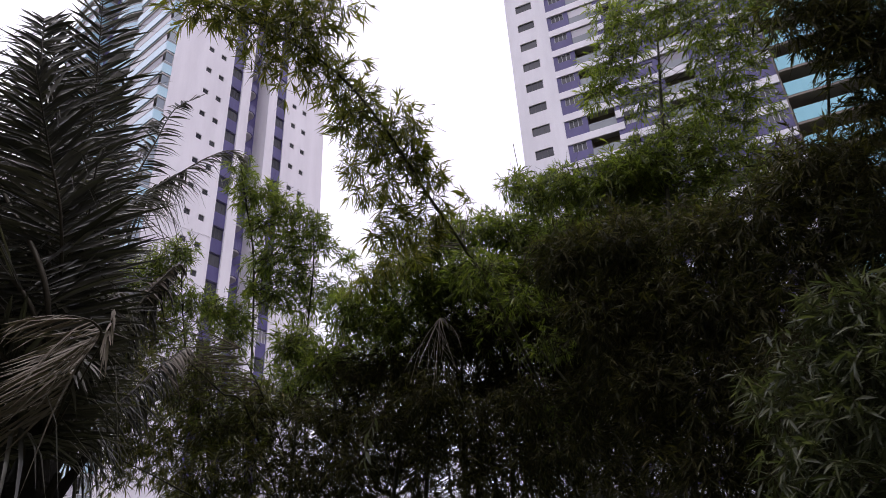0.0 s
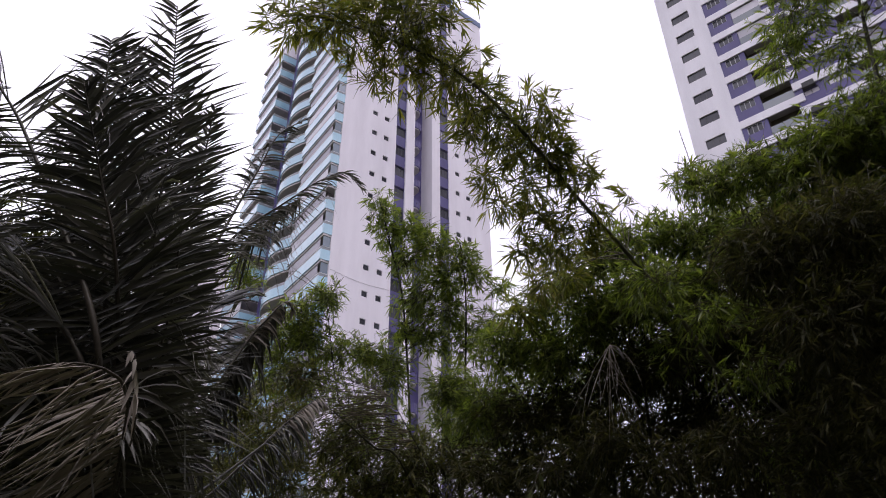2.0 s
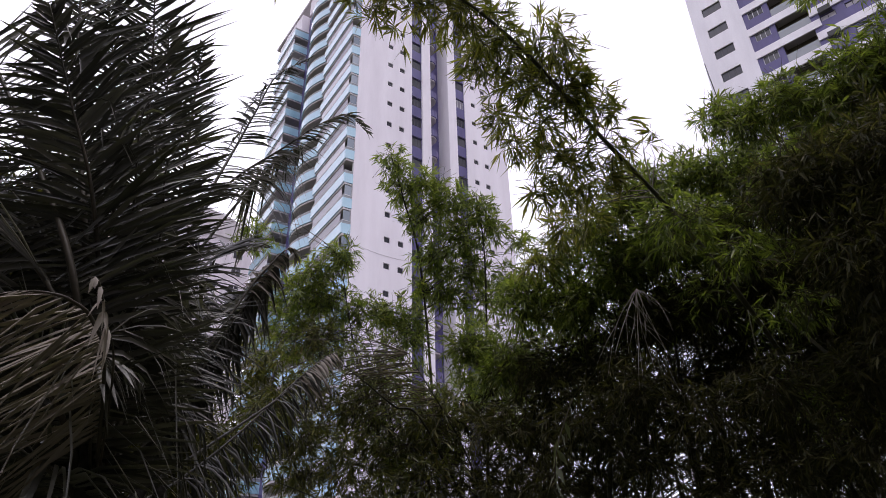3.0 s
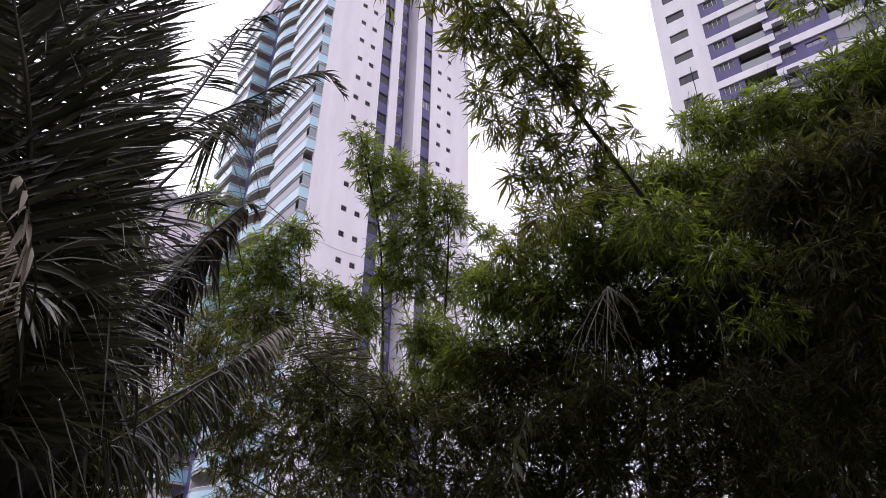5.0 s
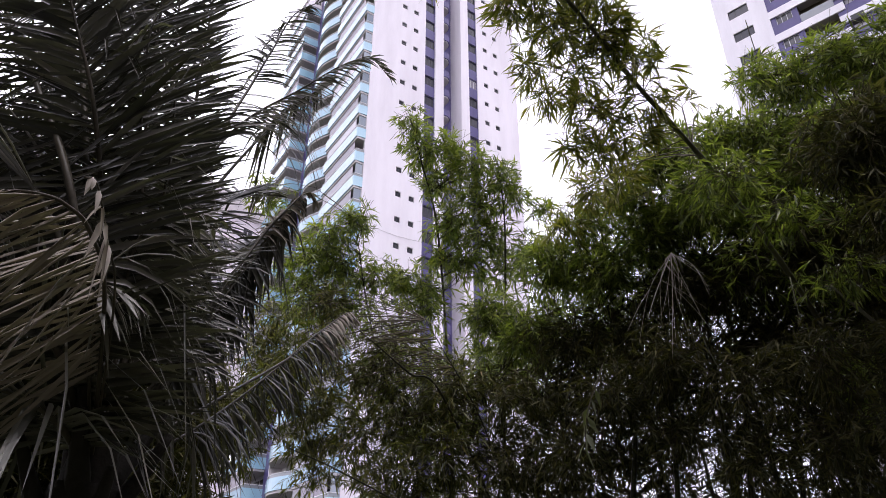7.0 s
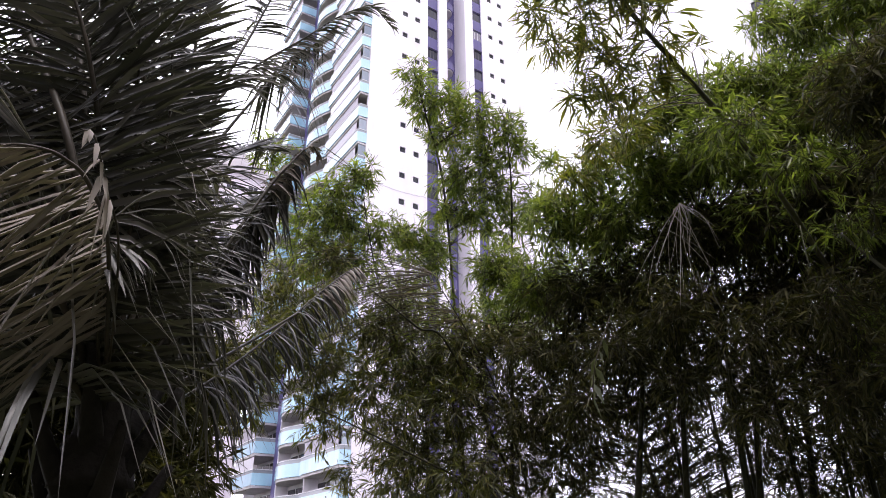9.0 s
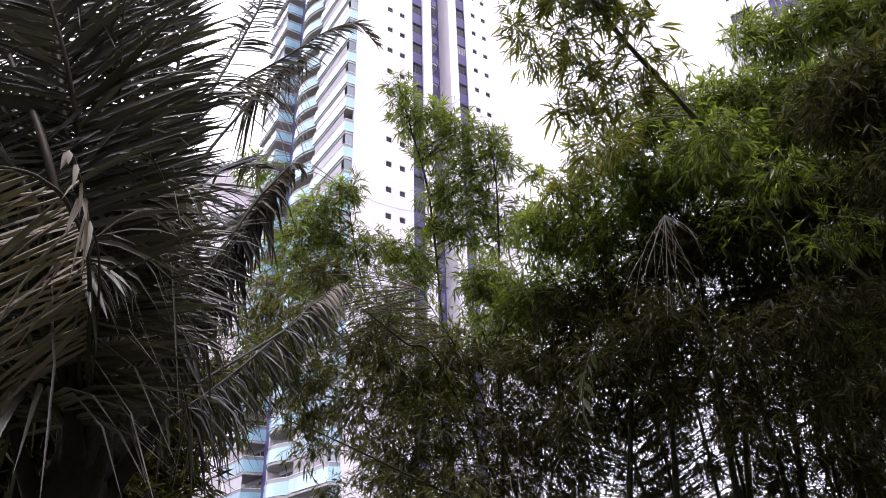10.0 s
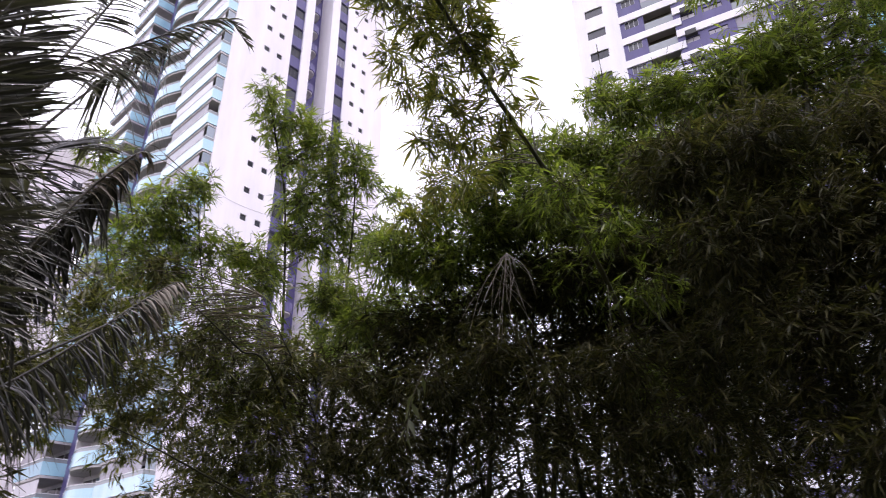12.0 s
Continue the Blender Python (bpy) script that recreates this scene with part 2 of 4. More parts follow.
def white_tower():
    t = thing("apartment_tower", (26.5, 49.31, 0), "tall white apartment tower with violet strips and pale blue balconies", "apartment tower")
    top, floors = 84.0, range(-10, 17)
    level = {k: 33.27 + STOREY * k for k in floors}
    small = pane_window("small_window", 0.62, 0.6, DARKFRAME, GLASS, 1, 0.04)
    dark_strip = pane_window("strip_window", 1.29, 1.25, DARKFRAME, GLASS, 2, 0.05)
    pale_strip = pane_window("pale_strip_window", 1.29, 1.25, FRAME, CURTAIN, 2, 0.05)
    for x0, x1, cols, name in ((0, 6.88, (3.99, 5.56), "wall"), (14.48, 20.7, (15.82, 17.43), "wall")):
        holes = [(c - 0.32, c + 0.32, level[k] - 0.31, level[k] + 0.31) for c in cols for k in floors]
        part(name, pierced(name, x0, x1, 0, top, holes, 0.3, WHITE), t, "white rendered wall with small paired windows")
        for c in cols:
            for k in floors:
                put_window(t, small, (c, 0.1, level[k]))
    for x0, x1 in ((6.88, 8.25), (13.1, 14.48)):
        mid = (x0 + x1) / 2
        holes = [(mid - 0.65, mid + 0.65, level[k] - 1.42, level[k] - 0.16) for k in floors]
        part("violet_strip", pierced("violet_strip", x0, x1, 0, top + 0.4, holes, 0.25, PURPLE, 0.12), t, "violet tiled strip of windows")
        for k in floors:
            put_window(t, pale_strip if random.random() < 0.22 else dark_strip, (mid, 0.2, level[k] - 0.79))
            part("ledge", boxes("ledge", [(x0 + 0.02, 0.06, 0, x1 - 0.02, 0.13, 0.06)], DARKFRAME), t, at=(0, 0, level[k] - 0.1))
    part("pilaster", boxes("pilaster", [(8.25, -0.1, 0, 9.41, 0.5, top + 0.6)], WHITE), t)
    part("pilaster", boxes("pilaster", [(11.94, -0.1, 0, 13.1, 0.5, top + 0.6)], WHITE), t)
    part("recess_wall", boxes("recess_wall", [(9.2, 0.5, 0, 9.41, 2.3, top), (11.94, 0.5, 0, 12.15, 2.3, top)], WHITE), t)
    holes = [(9.75, 10.85, level[k] - 1.3, level[k] + 0.75) for k in floors]
    part("recess_back", pierced("recess_back", 9.41, 11.94, 0, top, holes, 0.25, PURPLE, 2.0), t, "violet wall at the back of the recess")
    door = pane_window("recess_door", 1.1, 2.05, DARKFRAME, GLASS, 1, 0.05)
    arc = [(9.42, 1.2)] + [(10.15 - 0.73 * math.cos(a), 1.2 - 0.75 * math.sin(a)) for a in np.linspace(0.3, math.pi, 9)]
    lip = ribbon("small_balcony", arc, -1.4, -0.45, -0.1, PURPLE)
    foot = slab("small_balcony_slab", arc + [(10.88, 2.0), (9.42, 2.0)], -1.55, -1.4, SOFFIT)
    for k in floors:
        put_window(t, door, (10.3, 2.06, level[k] - 0.275))
        b = part("small_balcony", lip, t, "small rounded violet balcony", (0, 0, level[k]))
        part("slab", foot, b)
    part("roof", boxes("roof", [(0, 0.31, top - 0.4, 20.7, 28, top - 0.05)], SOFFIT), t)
    part("roof_edge", boxes("roof_edge", [(14.49, -0.12, top - 0.6, 20.8, 0.29, top + 0.35)], SLATE), t, "slate blue roof edge")
    part("crown", boxes("crown", [(7.6, -0.25, top + 0.6, 15.4, 7, top + 4.6), (7.3, -0.45, top + 3.3, 15.7, 0, top + 3.9), (8.4, 0.2, top + 4.6, 14.2, 6, top + 6)], SLATE), t, "slate blue roof crown")
    part("rail", boxes("rail", [(15.5 + 0.9 * i, 0.0, top + 0.35, 15.53 + 0.9 * i, 0.03, top + 1.0) for i in range(6)] + [(15.5, 0, top + 0.97, 20.1, 0.03, top + 1.0)], FRAME), t)
    part("side_wall", boxes("side_wall", [(20.4, 0.31, 0, 20.7, 28, top - 0.45), (1.8, 27.7, 0, 20.39, 28, top - 0.45)], WHITE), t)
    part("cable", boxes("cable", [(0.1 + i * 0.66, -0.03, 34.55 - 0.25 * math.sin(i / 9 * 3.1), 0.1 + (i + 1) * 0.66, -0.01, 34.58 - 0.25 * math.sin(i / 9 * 3.1)) for i in range(10)], SOFFIT), t)

    # balcony side, facing -x, a little off square
    lean = radians(-2.2)

    def side(name, me, label="", at=(0, 0, 0)):
        ob = part(name, me, t, label, at)
        ob.rotation_euler = (0, 0, lean)
        return ob

    def flank(name, y0, y1, x, mat):
        side(name, boxes(name, [(x, y0, 0, x + 0.25, y1, 80)], mat))

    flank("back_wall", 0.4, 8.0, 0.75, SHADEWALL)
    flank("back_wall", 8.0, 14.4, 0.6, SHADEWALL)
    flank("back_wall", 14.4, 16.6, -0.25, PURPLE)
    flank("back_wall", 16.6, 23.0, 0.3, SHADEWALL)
    side("fin", boxes("fin", [(-0.5, 7.85, 0, 0.75, 8.0, 80.5), (-0.6, 14.35, 0, 0.6, 14.5, 80.5)], WHITE))
    curve = [(-0.5 - 1.0 * math.sin(math.pi * u), 14.35 - 6.3 * u) for u in np.linspace(0, 1, 15)]
    flat_a = [(-0.85, 7.85), (-0.85, 0.06), (-0.02, 0.06)]
    flat_c = [(-2.1, 23.0), (-2.1, 16.6), (-0.25, 16.6)]
    plans = (("balcony", flat_a, [(0.75, 0.4), (0.75, 7.85)], 0.75, (0.6, 7.6), -0.85), ("round_balcony", curve, [(0.6, 8.05), (0.6, 14.35)], 0.6, (8.3, 14.1), -0.9),
             ("wing_balcony", flat_c, [(0.3, 16.6), (0.3, 23.0)], 0.3, (16.9, 22.8), -2.1))
    for name, line, back, wall, (ya, yb), edge in plans:
        low = ribbon("parapet", line, -0.8, 0.3, -0.12, CYAN)
        rail = ribbon("rail", line, 0.62, 0.68, -0.05, FRAME)
        sheet = ribbon("glass_guard", line, 0.31, 0.61, -0.03, GUARD)
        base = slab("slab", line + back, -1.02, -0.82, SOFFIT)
        n = max(3, int((yb - ya) / 1.5))
        mull, panes = [], []
        for i in range(n):
            a, b = ya + (yb - ya) * i / n, ya + (yb - ya) * (i + 1) / n
            mull.append((wall - 0.1, a, -0.8, wall - 0.02, a + 0.09, 1.55))
            panes.append((wall - 0.07, a + 0.1, -0.8, wall - 0.03, b, 1.5))
        mull.append((wall - 0.1, ya, 1.5, wall - 0.02, yb, 1.6))
        mullions, glass = boxes("glazing", mull, FRAME), boxes("pane", panes, GLASS)
        screen = boxes("screen", [(edge + 0.06, ya + 0.1, 0.7, edge + 0.09, yb - 0.1, 1.8)], CURTAIN)
        end_pane = boxes("end_glazing", [(-0.79, 0.08, 0.69, -0.06, 0.11, 1.8)], ENDGLASS)
        for k in range(-10, 16):
            z = level[k]
            if name == "balcony" and k % 7 != 3:
                side("end_glazing", end_pane, "grey blue glazed balcony end", (0, 0, z))
            sl = side(name, base, "balcony with pale blue parapet", (0, 0, z))
            part("parapet", low, sl, "pale blue parapet")
            part("rail", rail, sl)
            part("glass_guard", sheet, sl)
            g = side("glazing", mullions, "", (0, 0, z))
            part("pane", glass, g)
            if name != "round_balcony" and random.random() < 0.7:
                side("glass_screen", screen, "closed balcony glazing", (0, 0, z))
    side("top_slab", boxes("top_slab", [(-0.85, 0.4, 78.2, 0.75, 7.85, 78.5), (-0.7, 8.05, 78.2, 0.6, 14.3, 78.5), (-2.1, 16.6, 77.0, 0.3, 23.0, 77.4)], SOFFIT))
    part("penthouse", boxes("penthouse", [(1.4, 0.35, 80.35, 20.3, 28, 83.5), (-0.6, 17, 77.5, 0.6, 22.5, 81.0), (0.2, 8.3, 80.6, 1.3, 16.4, 85.5)], WHITE), t)


white_tower()


# ---------------------------------------------------------------- white and violet tower with aqua balconies
def violet_tower():
    t = thing("apartment_tower", (51.16, 22.24, 0), "white and violet banded apartment tower with aqua balconies", "apartment tower",
              rz=math.degrees(math.atan2(-3.18, 0.61)))
    top, floors = 96.0, range(-18, 13)
    level = {k: 56.25 + STOREY * k for k in floors}
    wide = pane_window("wide_window", 1.85, 1.1, DARKFRAME, GLASS, 2, 0.05)
    room = pane_window("room_window", 1.36, 0.95, FRAME, GLASS, 2, 0.05)
    small = pane_window("small_window", 1.25, 0.6, DARKFRAME, CURTAIN, 1, 0.05)
    slot = pane_window("slot_window", 1.7, 0.55, DARKFRAME, CURTAIN, 2, 0.05)
    holes = [(-1.0, 0.85, level[k] - 0.55, level[k] + 0.55) for k in floors]
    part("wall", pierced("wall", -2.18, 2.3, 0, top, holes, 0.3, WHITE2, -0.02), t, "white tiled corner wall")
    part("side_wall", boxes("side_wall", [(-2.18, 0.29, 0, -1.9, 22, top), (-1.89, 21.7, 0, 40, 22, top), (39.7, 3, 0, 40, 21.69, top)], WHITE2), t)
    for k in floors:
        put_window(t, wide, (-0.075, 0.1, level[k]))
    # violet bays: (start, end, [(window centre, height, width, tall, meshes)])
    bays = ((2.3, 4.6, [(3.42, -0.42, 1.36, 0.95, room)]), (7.3, 12.4, [(8.6, 0.8, 1.25, 0.6, small), (10.85, 0.85, 1.7, 0.55, slot)]),
            (15.0, 17.2, [(16.1, 0.6, 1.36, 0.95, room)]), (17.2, 21.45, [(20.3, -0.5, 1.36, 0.95, room), (18.2, -0.5, 1.25, 0.6, small)]))
    for x0, x1, wins in bays:
        holes = [(c - w / 2, c + w / 2, level[k] + dz - h / 2, level[k] + dz + h / 2) for c, dz, w, h, _ in wins for k in floors]
        part("violet_bay", pierced("violet_bay", x0, x1, 0, top, holes, 0.25, PURPLE, 0.06), t, "violet tiled bay with windows")
        for c, dz, w, h, me in wins:
            for k in floors:
                put_window(t, me, (c, 0.14, level[k] + dz))
    for x0, x1, low in ((4.6, 7.3, -2.03), (12.4, 15.0, -0.55)):
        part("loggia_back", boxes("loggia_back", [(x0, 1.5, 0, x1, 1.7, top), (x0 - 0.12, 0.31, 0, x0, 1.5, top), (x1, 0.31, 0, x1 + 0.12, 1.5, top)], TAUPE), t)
        door = pane_window("loggia_door", x1 - x0 - 0.5, 1.9, FRAME, GLASS, 2, 0.06)
        guard = boxes("guard", [(x0 + 0.02, 0.08, low, x1 - 0.02, 0.11, low + 1.0)], GUARD)
        floor = boxes("loggia_floor", [(x0, 0.06, low - 0.25, x1, 1.49, low - 0.1)], SOFFIT)
        screen = boxes("screen", [(x0 + 0.03, 0.12, low + 1.02, x1 - 0.03, 0.15, low + 2.0)], CURTAIN)
        for k in floors:
            z = level[k]
            fl = part("loggia_floor", floor, t, "", (0, 0, z))
            part("guard", guard, fl, "grey glass guard")
            put_window(t, door, ((x0 + x1) / 2, 1.42, z + low + 0.96))
            if random.random() < 0.12 or (k == 0 and x0 < 5):
                part("glass_screen", screen, t, "closed loggia glazing", (0, 0, z))
    band_a = boxes("white_band", [(2.3, -0.08, 0.05, 7.95, 0.055, 0.88)], WHITE2)
    band_b = boxes("white_band", [(7.3, -0.1, 1.5, 17.2, 0.055, 2.35)], WHITE2)
    band_c = boxes("white_band", [(17.2, -0.08, 0.02, 21.45, 0.055, 0.87)], WHITE2)
    cooler = boxes("cooler", [(-0.5, -0.36, 0, 0.5, -0.02, 0.5), (-0.44, -0.38, 0.05, 0.1, -0.36, 0.45), (-0.55, -0.4, -0.08, 0.55, 0.05, -0.02)], DARKFRAME)
    aqua = boxes("aqua_parapet", [(21.6, -0.35, 1.0, 39.6, -0.22, 2.4)], AQUA)
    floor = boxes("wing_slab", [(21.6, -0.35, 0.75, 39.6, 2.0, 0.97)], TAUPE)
    for k in floors:
        z = level[k]
        for me in (band_a, band_b, band_c):
            part("white_band", me, t, "", (0, 0, z))
        part("cooler", cooler, t, "dark outdoor cooler on a ledge", (8.55, 0.0, z + 1.22))
        fl = part("wing_balcony", floor, t, "balcony with aqua parapet", (0, 0, z))
        part("parapet", aqua, fl, "aqua parapet")
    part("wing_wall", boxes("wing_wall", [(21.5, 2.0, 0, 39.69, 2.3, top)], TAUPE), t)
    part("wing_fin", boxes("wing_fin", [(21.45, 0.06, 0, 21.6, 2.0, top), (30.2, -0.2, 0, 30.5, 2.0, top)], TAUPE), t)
    wing = pane_window("wing_door", 2.4, 1.9, DARKFRAME, GLASS, 2, 0.06)
    for k in floors:
        for c in (24, 28, 33, 37):
            put_window(t, wing, (c, 1.9, level[k] + 1.95))
    part("roof", boxes("roof", [(-1.89, 0.31, top, 39.9, 21.9, top + 0.5)], SOFFIT), t)


violet_tower()


def far_building():
    """A low grey block with a rounded roof, far beyond the palm."""
    t = thing("distant_building", (11.6, 97, 0), "pale grey building with rounded roof far behind the palm", "building")
    part("wall", boxes("wall", [(0, 0, 0, 22, 18, 60)], SHADEWALL), t)
    arc = [(11 - 11.5 * math.cos(a), 60 + 4.5 * math.sin(a)) for a in np.linspace(0, math.pi, 15)]
    v = [(x, y, z) for x, z in arc for y in (-0.4, 18.4)]
    f = [(2 * i, 2 * i + 2, 2 * i + 3, 2 * i + 1) for i in range(14)] + [tuple(range(0, 30, 2)), tuple(range(29, 0, -2)), (0, 1, 29, 28)]
    part("roof", mesh_of("roof", v, f, SOFFIT), t, "grey rounded roof")
    win = pane_window("window", 1.6, 1.4, FRAME, GLASS, 1, 0.08)
    for k in range(8):
        for i in range(6):
            put_window(t, win, (2.2 + 3.5 * i, -0.05, 57.5 - 3 * k))


far_building()


# ---------------------------------------------------------------- plants: shared mesh builders
def fast_mesh(name, verts, tris, mat):
    """A triangle mesh from arrays."""
    me = bpy.data.meshes.new(name)
    me.vertices.add(len(verts))
    me.vertices.foreach_set("co", np.asarray(verts, np.float32).ravel())
    me.loops.add(3 * len(tris))
    me.loops.foreach_set("vertex_index", np.asarray(tris, np.int32).ravel())
    me.polygons.add(len(tris))
    me.polygons.foreach_set("loop_start", np.arange(0, 3 * len(tris), 3, dtype=np.int32))
    me.materials.append(mat)
    me.update(calc_edges=True)
    return me


def unit(a):
    return a / (np.linalg.norm(a, axis=-1, keepdims=True) + 1e-9)


def blades(base, direction, length, width, rng, sag=0.12):
    """Lance-shaped leaves, folded along the midrib, bent down at the tip: five points and four triangles each."""
    d = unit(direction)
    side = unit(np.cross(d, unit(rng.normal(size=d.shape) + (0, 0, 1.2))))
    up = np.cross(side, d)
    length, width = length[:, None], width[:, None]
    mid = base + d * length * 0.42
    tip = base + d * length + np.array((0, 0, -1.0)) * length * sag * rng.random((len(d), 1)) * 2
    left = mid + side * width * 0.5 + up * width * 0.18
    right = mid - side * width * 0.5 + up * width * 0.18
    v = np.stack([base, left, tip, right, mid], 1).reshape(-1, 3)
    k = 5 * np.arange(len(d))[:, None]
    t = np.stack([k + (0, 4, 1), k + (1, 4, 2), k + (0, 3, 4), k + (3, 2, 4)], 1).reshape(-1, 3)
    return v, t


def sticks(a, b, r0, r1):
    """Thin three-sided twigs from points a to points b."""
    d = unit(b - a)
    s = unit(np.cross(d, (0.31, 0.22, 0.93)))
    u = np.cross(s, d)
    rings = []
    for c, r in ((a, r0), (b, r1)):
        for k in range(3):
            w = 2 * math.pi * k / 3
            rings.append(c + (s * math.cos(w) + u * math.sin(w)) * r)
    v = np.stack(rings, 1).reshape(-1, 3)
    k = 6 * np.arange(len(a))[:, None]
    t = []
    for i in range(3):
        j = (i + 1) % 3
        t += [k + (i, j, 3 + j), k + (i, 3 + j, 3 + i)]
    return v, np.stack(t, 1).reshape(-1, 3)


def joined(pairs):
    vs, ts, k = [], [], 0
    for v, t in pairs:
        vs.append(v)
        ts.append(t + k)
        k += len(v)
    return np.concatenate(vs), np.concatenate(ts)


def smooth_line(pts, n):
    """A smooth curve through the points."""
    p = [Vector(q) for q in pts]
    p = [2 * p[0] - p[1], *p, 2 * p[-1] - p[-2]]
    out = []
    for i in range(1, len(p) - 2):
        for k in range(n):
            u = k / n
            a, b, c, d = p[i - 1:i + 3]
            out.append(0.5 * (2 * b + (c - a) * u + (2 * a - 5 * b + 4 * c - d) * u * u + (3 * b - a - 3 * c + d) * u ** 3))
    return out + [p[-2]]


def tube(name, line, r0, r1, mat, sides=8, swell=0.0, node=0.32):
    """A tapered stem along a line; swell gives the raised rings of a bamboo culm or a palm trunk."""
    v, f, run = [], [], 0.0
    for i, q in enumerate(line):
        d = (line[min(i + 1, len(line) - 1)] - line[max(i - 1, 0)]).normalized()
        s = d.cross(Vector((0.3, 0.9, 0.2))).normalized()
        u = s.cross(d)
        if i:
            run += (q - line[i - 1]).length
        r = r0 + (r1 - r0) * i / (len(line) - 1)
        r *= 1 + swell * (1 if (run % node) < node * 0.18 else 0)
        for k in range(sides):
            w = 2 * math.pi * k / sides
            v.append(q + (s * math.cos(w) + u * math.sin(w)) * r)
    for i in range(len(line) - 1):
        for k in range(sides):
            j = (k + 1) % sides
            f.append((i * sides + k, i * sides + j, (i + 1) * sides + j, (i + 1) * sides + k))
    f += [tuple(reversed(range(sides))), tuple(range(len(v) - sides, len(v)))]
    return mesh_of(name, v, f, mat, smooth=True)


def tuft_mesh(name, tufts, mat, rng, leaf=0.17, per=7, droop=0.35, wide=0.125):
    """Leaf sprays spread through rounded tufts (x, y, z, radius, count): leaves in fans at the ends of fine twigs."""
    leaves, twigs = [], []
    for x, y, z, r, n in tufts:
        c = np.array((x, y, z))
        out = unit(rng.normal(size=(n, 3)))
        reach = r * rng.random((n, 1)) ** 0.45 * (0.75 + 0.5 * rng.random((n, 1)))
        at = c + out * reach * (1.0, 1.0, 0.9)
        head = unit(out + rng.normal(size=(n, 3)) * 0.6 + (0, 0, 0.1 - droop))
        back = at - head * (0.12 + 0.22 * rng.random((n, 1)))
        twigs.append(sticks(back, at, 0.0028, 0.0014))
        m = per
        base = np.repeat(at, m, 0) - np.repeat(head, m, 0) * (rng.random((n * m, 1)) * 0.09)
        d = np.repeat(head, m, 0) + rng.normal(size=(n * m, 3)) * 0.55 + (0, 0, -droop * 0.6)
        ln = leaf * (0.55 + 0.7 * rng.random(n * m))
        leaves.append(blades(base, d, ln, ln * wide * (0.8 + 0.5 * rng.random(n * m)), rng))
    return fast_mesh(name, *joined(leaves), mat), fast_mesh("twig_growth", *joined(twigs), TWIG)


def branch_mesh(name, line, tufts, rng, start=0.3, r=0.006, mat=None):
    """Side branches from the nearest point of a stem to each tuft, with small forks."""
    stem = np.array([tuple(q) for q in line[int(len(line) * start):]])
    sets = []
    for x, y, z, rad, n in tufts:
        c = np.array((x, y, z))
        for _ in range(3):
            goal = c + unit(rng.normal(size=3)) * rad * 0.7
            k = int(np.argmin(np.linalg.norm(stem - goal + (0, 0, 0.25), axis=1)))
            a = stem[k]
            m = (a + goal) / 2 + (0, 0, 0.12 * np.linalg.norm(goal - a)) + rng.normal(size=3) * 0.04
            pts = np.array([a, (a + m) / 2 + (0, 0, 0.02), m, (m + goal) / 2 + (0, 0, 0.01), goal])
            rr = np.linspace(r, r * 0.35, 5)[:, None]
            sets.append(sticks(pts[:-1], pts[1:], rr[:-1], rr[1:]))
    return fast_mesh(name, *joined(sets), mat or TWIG)


def bamboo(label, culms, tufts, seed, leaf_mat, leaf=0.17, per=7, r=0.028, group="", droop=0.35, wide=0.125, reach=0.3, dense=1.0, behind=0.0, squeeze=1.0, culm=None):
    """A bamboo plant: its culms with raised nodes, side branches and leaf sprays."""
    rng = np.random.default_rng(seed)
    t = thing("bamboo", culms[0][0], label, "bamboo", group)
    o = Vector(culms[0][0])
    main = None
    for pts in culms:
        line = smooth_line([Vector(q) - o for q in pts], 12)
        main = main or line
        part("culm", tube("culm", line, r, r * 0.22, culm or CULM, swell=0.16), t, "jointed bamboo culm")
    local = [(x - o.x, y - o.y, z - o.z, rad * squeeze, int(n * dense)) for x, y, z, rad, n in tufts]
    if behind:  # the clump's far side, away from the path
        for x, y, z, rad, n in tufts:
            out = Vector((x - 1.2, y - 0.9, 0)).normalized() * behind
            local.append((x - o.x + out.x, y - o.y + out.y, z - o.z - 0.15, rad * 1.15, int(n * dense * 0.8)))
    leaves, twigs = tuft_mesh("foliage", local, leaf_mat, rng, leaf, per, droop, wide)
    tagged(part("foliage", leaves, t, "narrow green bamboo leaves"), kind="stuff")
    tagged(part("twig_growth", twigs, t), kind="stuff")
    tagged(part("branch_growth", branch_mesh("branch_growth", main, local, rng, reach), t), kind="stuff")
    return t


LEANING_TUFTS = [
    (5.09, 3.61, 5.84, 0.3, 45), (4.81, 3.68, 6.07, 0.32, 60), (4.54, 3.94, 6.26, 0.33, 70), (4.54, 3.58, 6.39, 0.3, 50),
    (4.21, 3.78, 6.50, 0.33, 75), (3.86, 3.87, 6.67, 0.36, 90), (3.62, 4.09, 6.78, 0.38, 100), (4.24, 4.10, 6.37, 0.28, 45),
    (3.47, 3.93, 6.98, 0.4, 110), (3.11, 4.14, 6.99, 0.4, 110), (2.87, 4.33, 7.08, 0.38, 100), (2.59, 4.56, 7.13, 0.32, 80),
    (4.96, 4.03, 5.61, 0.25, 40), (5.02, 4.30, 5.43, 0.2, 25), (3.32, 4.35, 6.73, 0.25, 30), (3.45, 3.63, 7.19, 0.4, 90),
    (3.11, 3.88, 7.31, 0.4, 90),
]
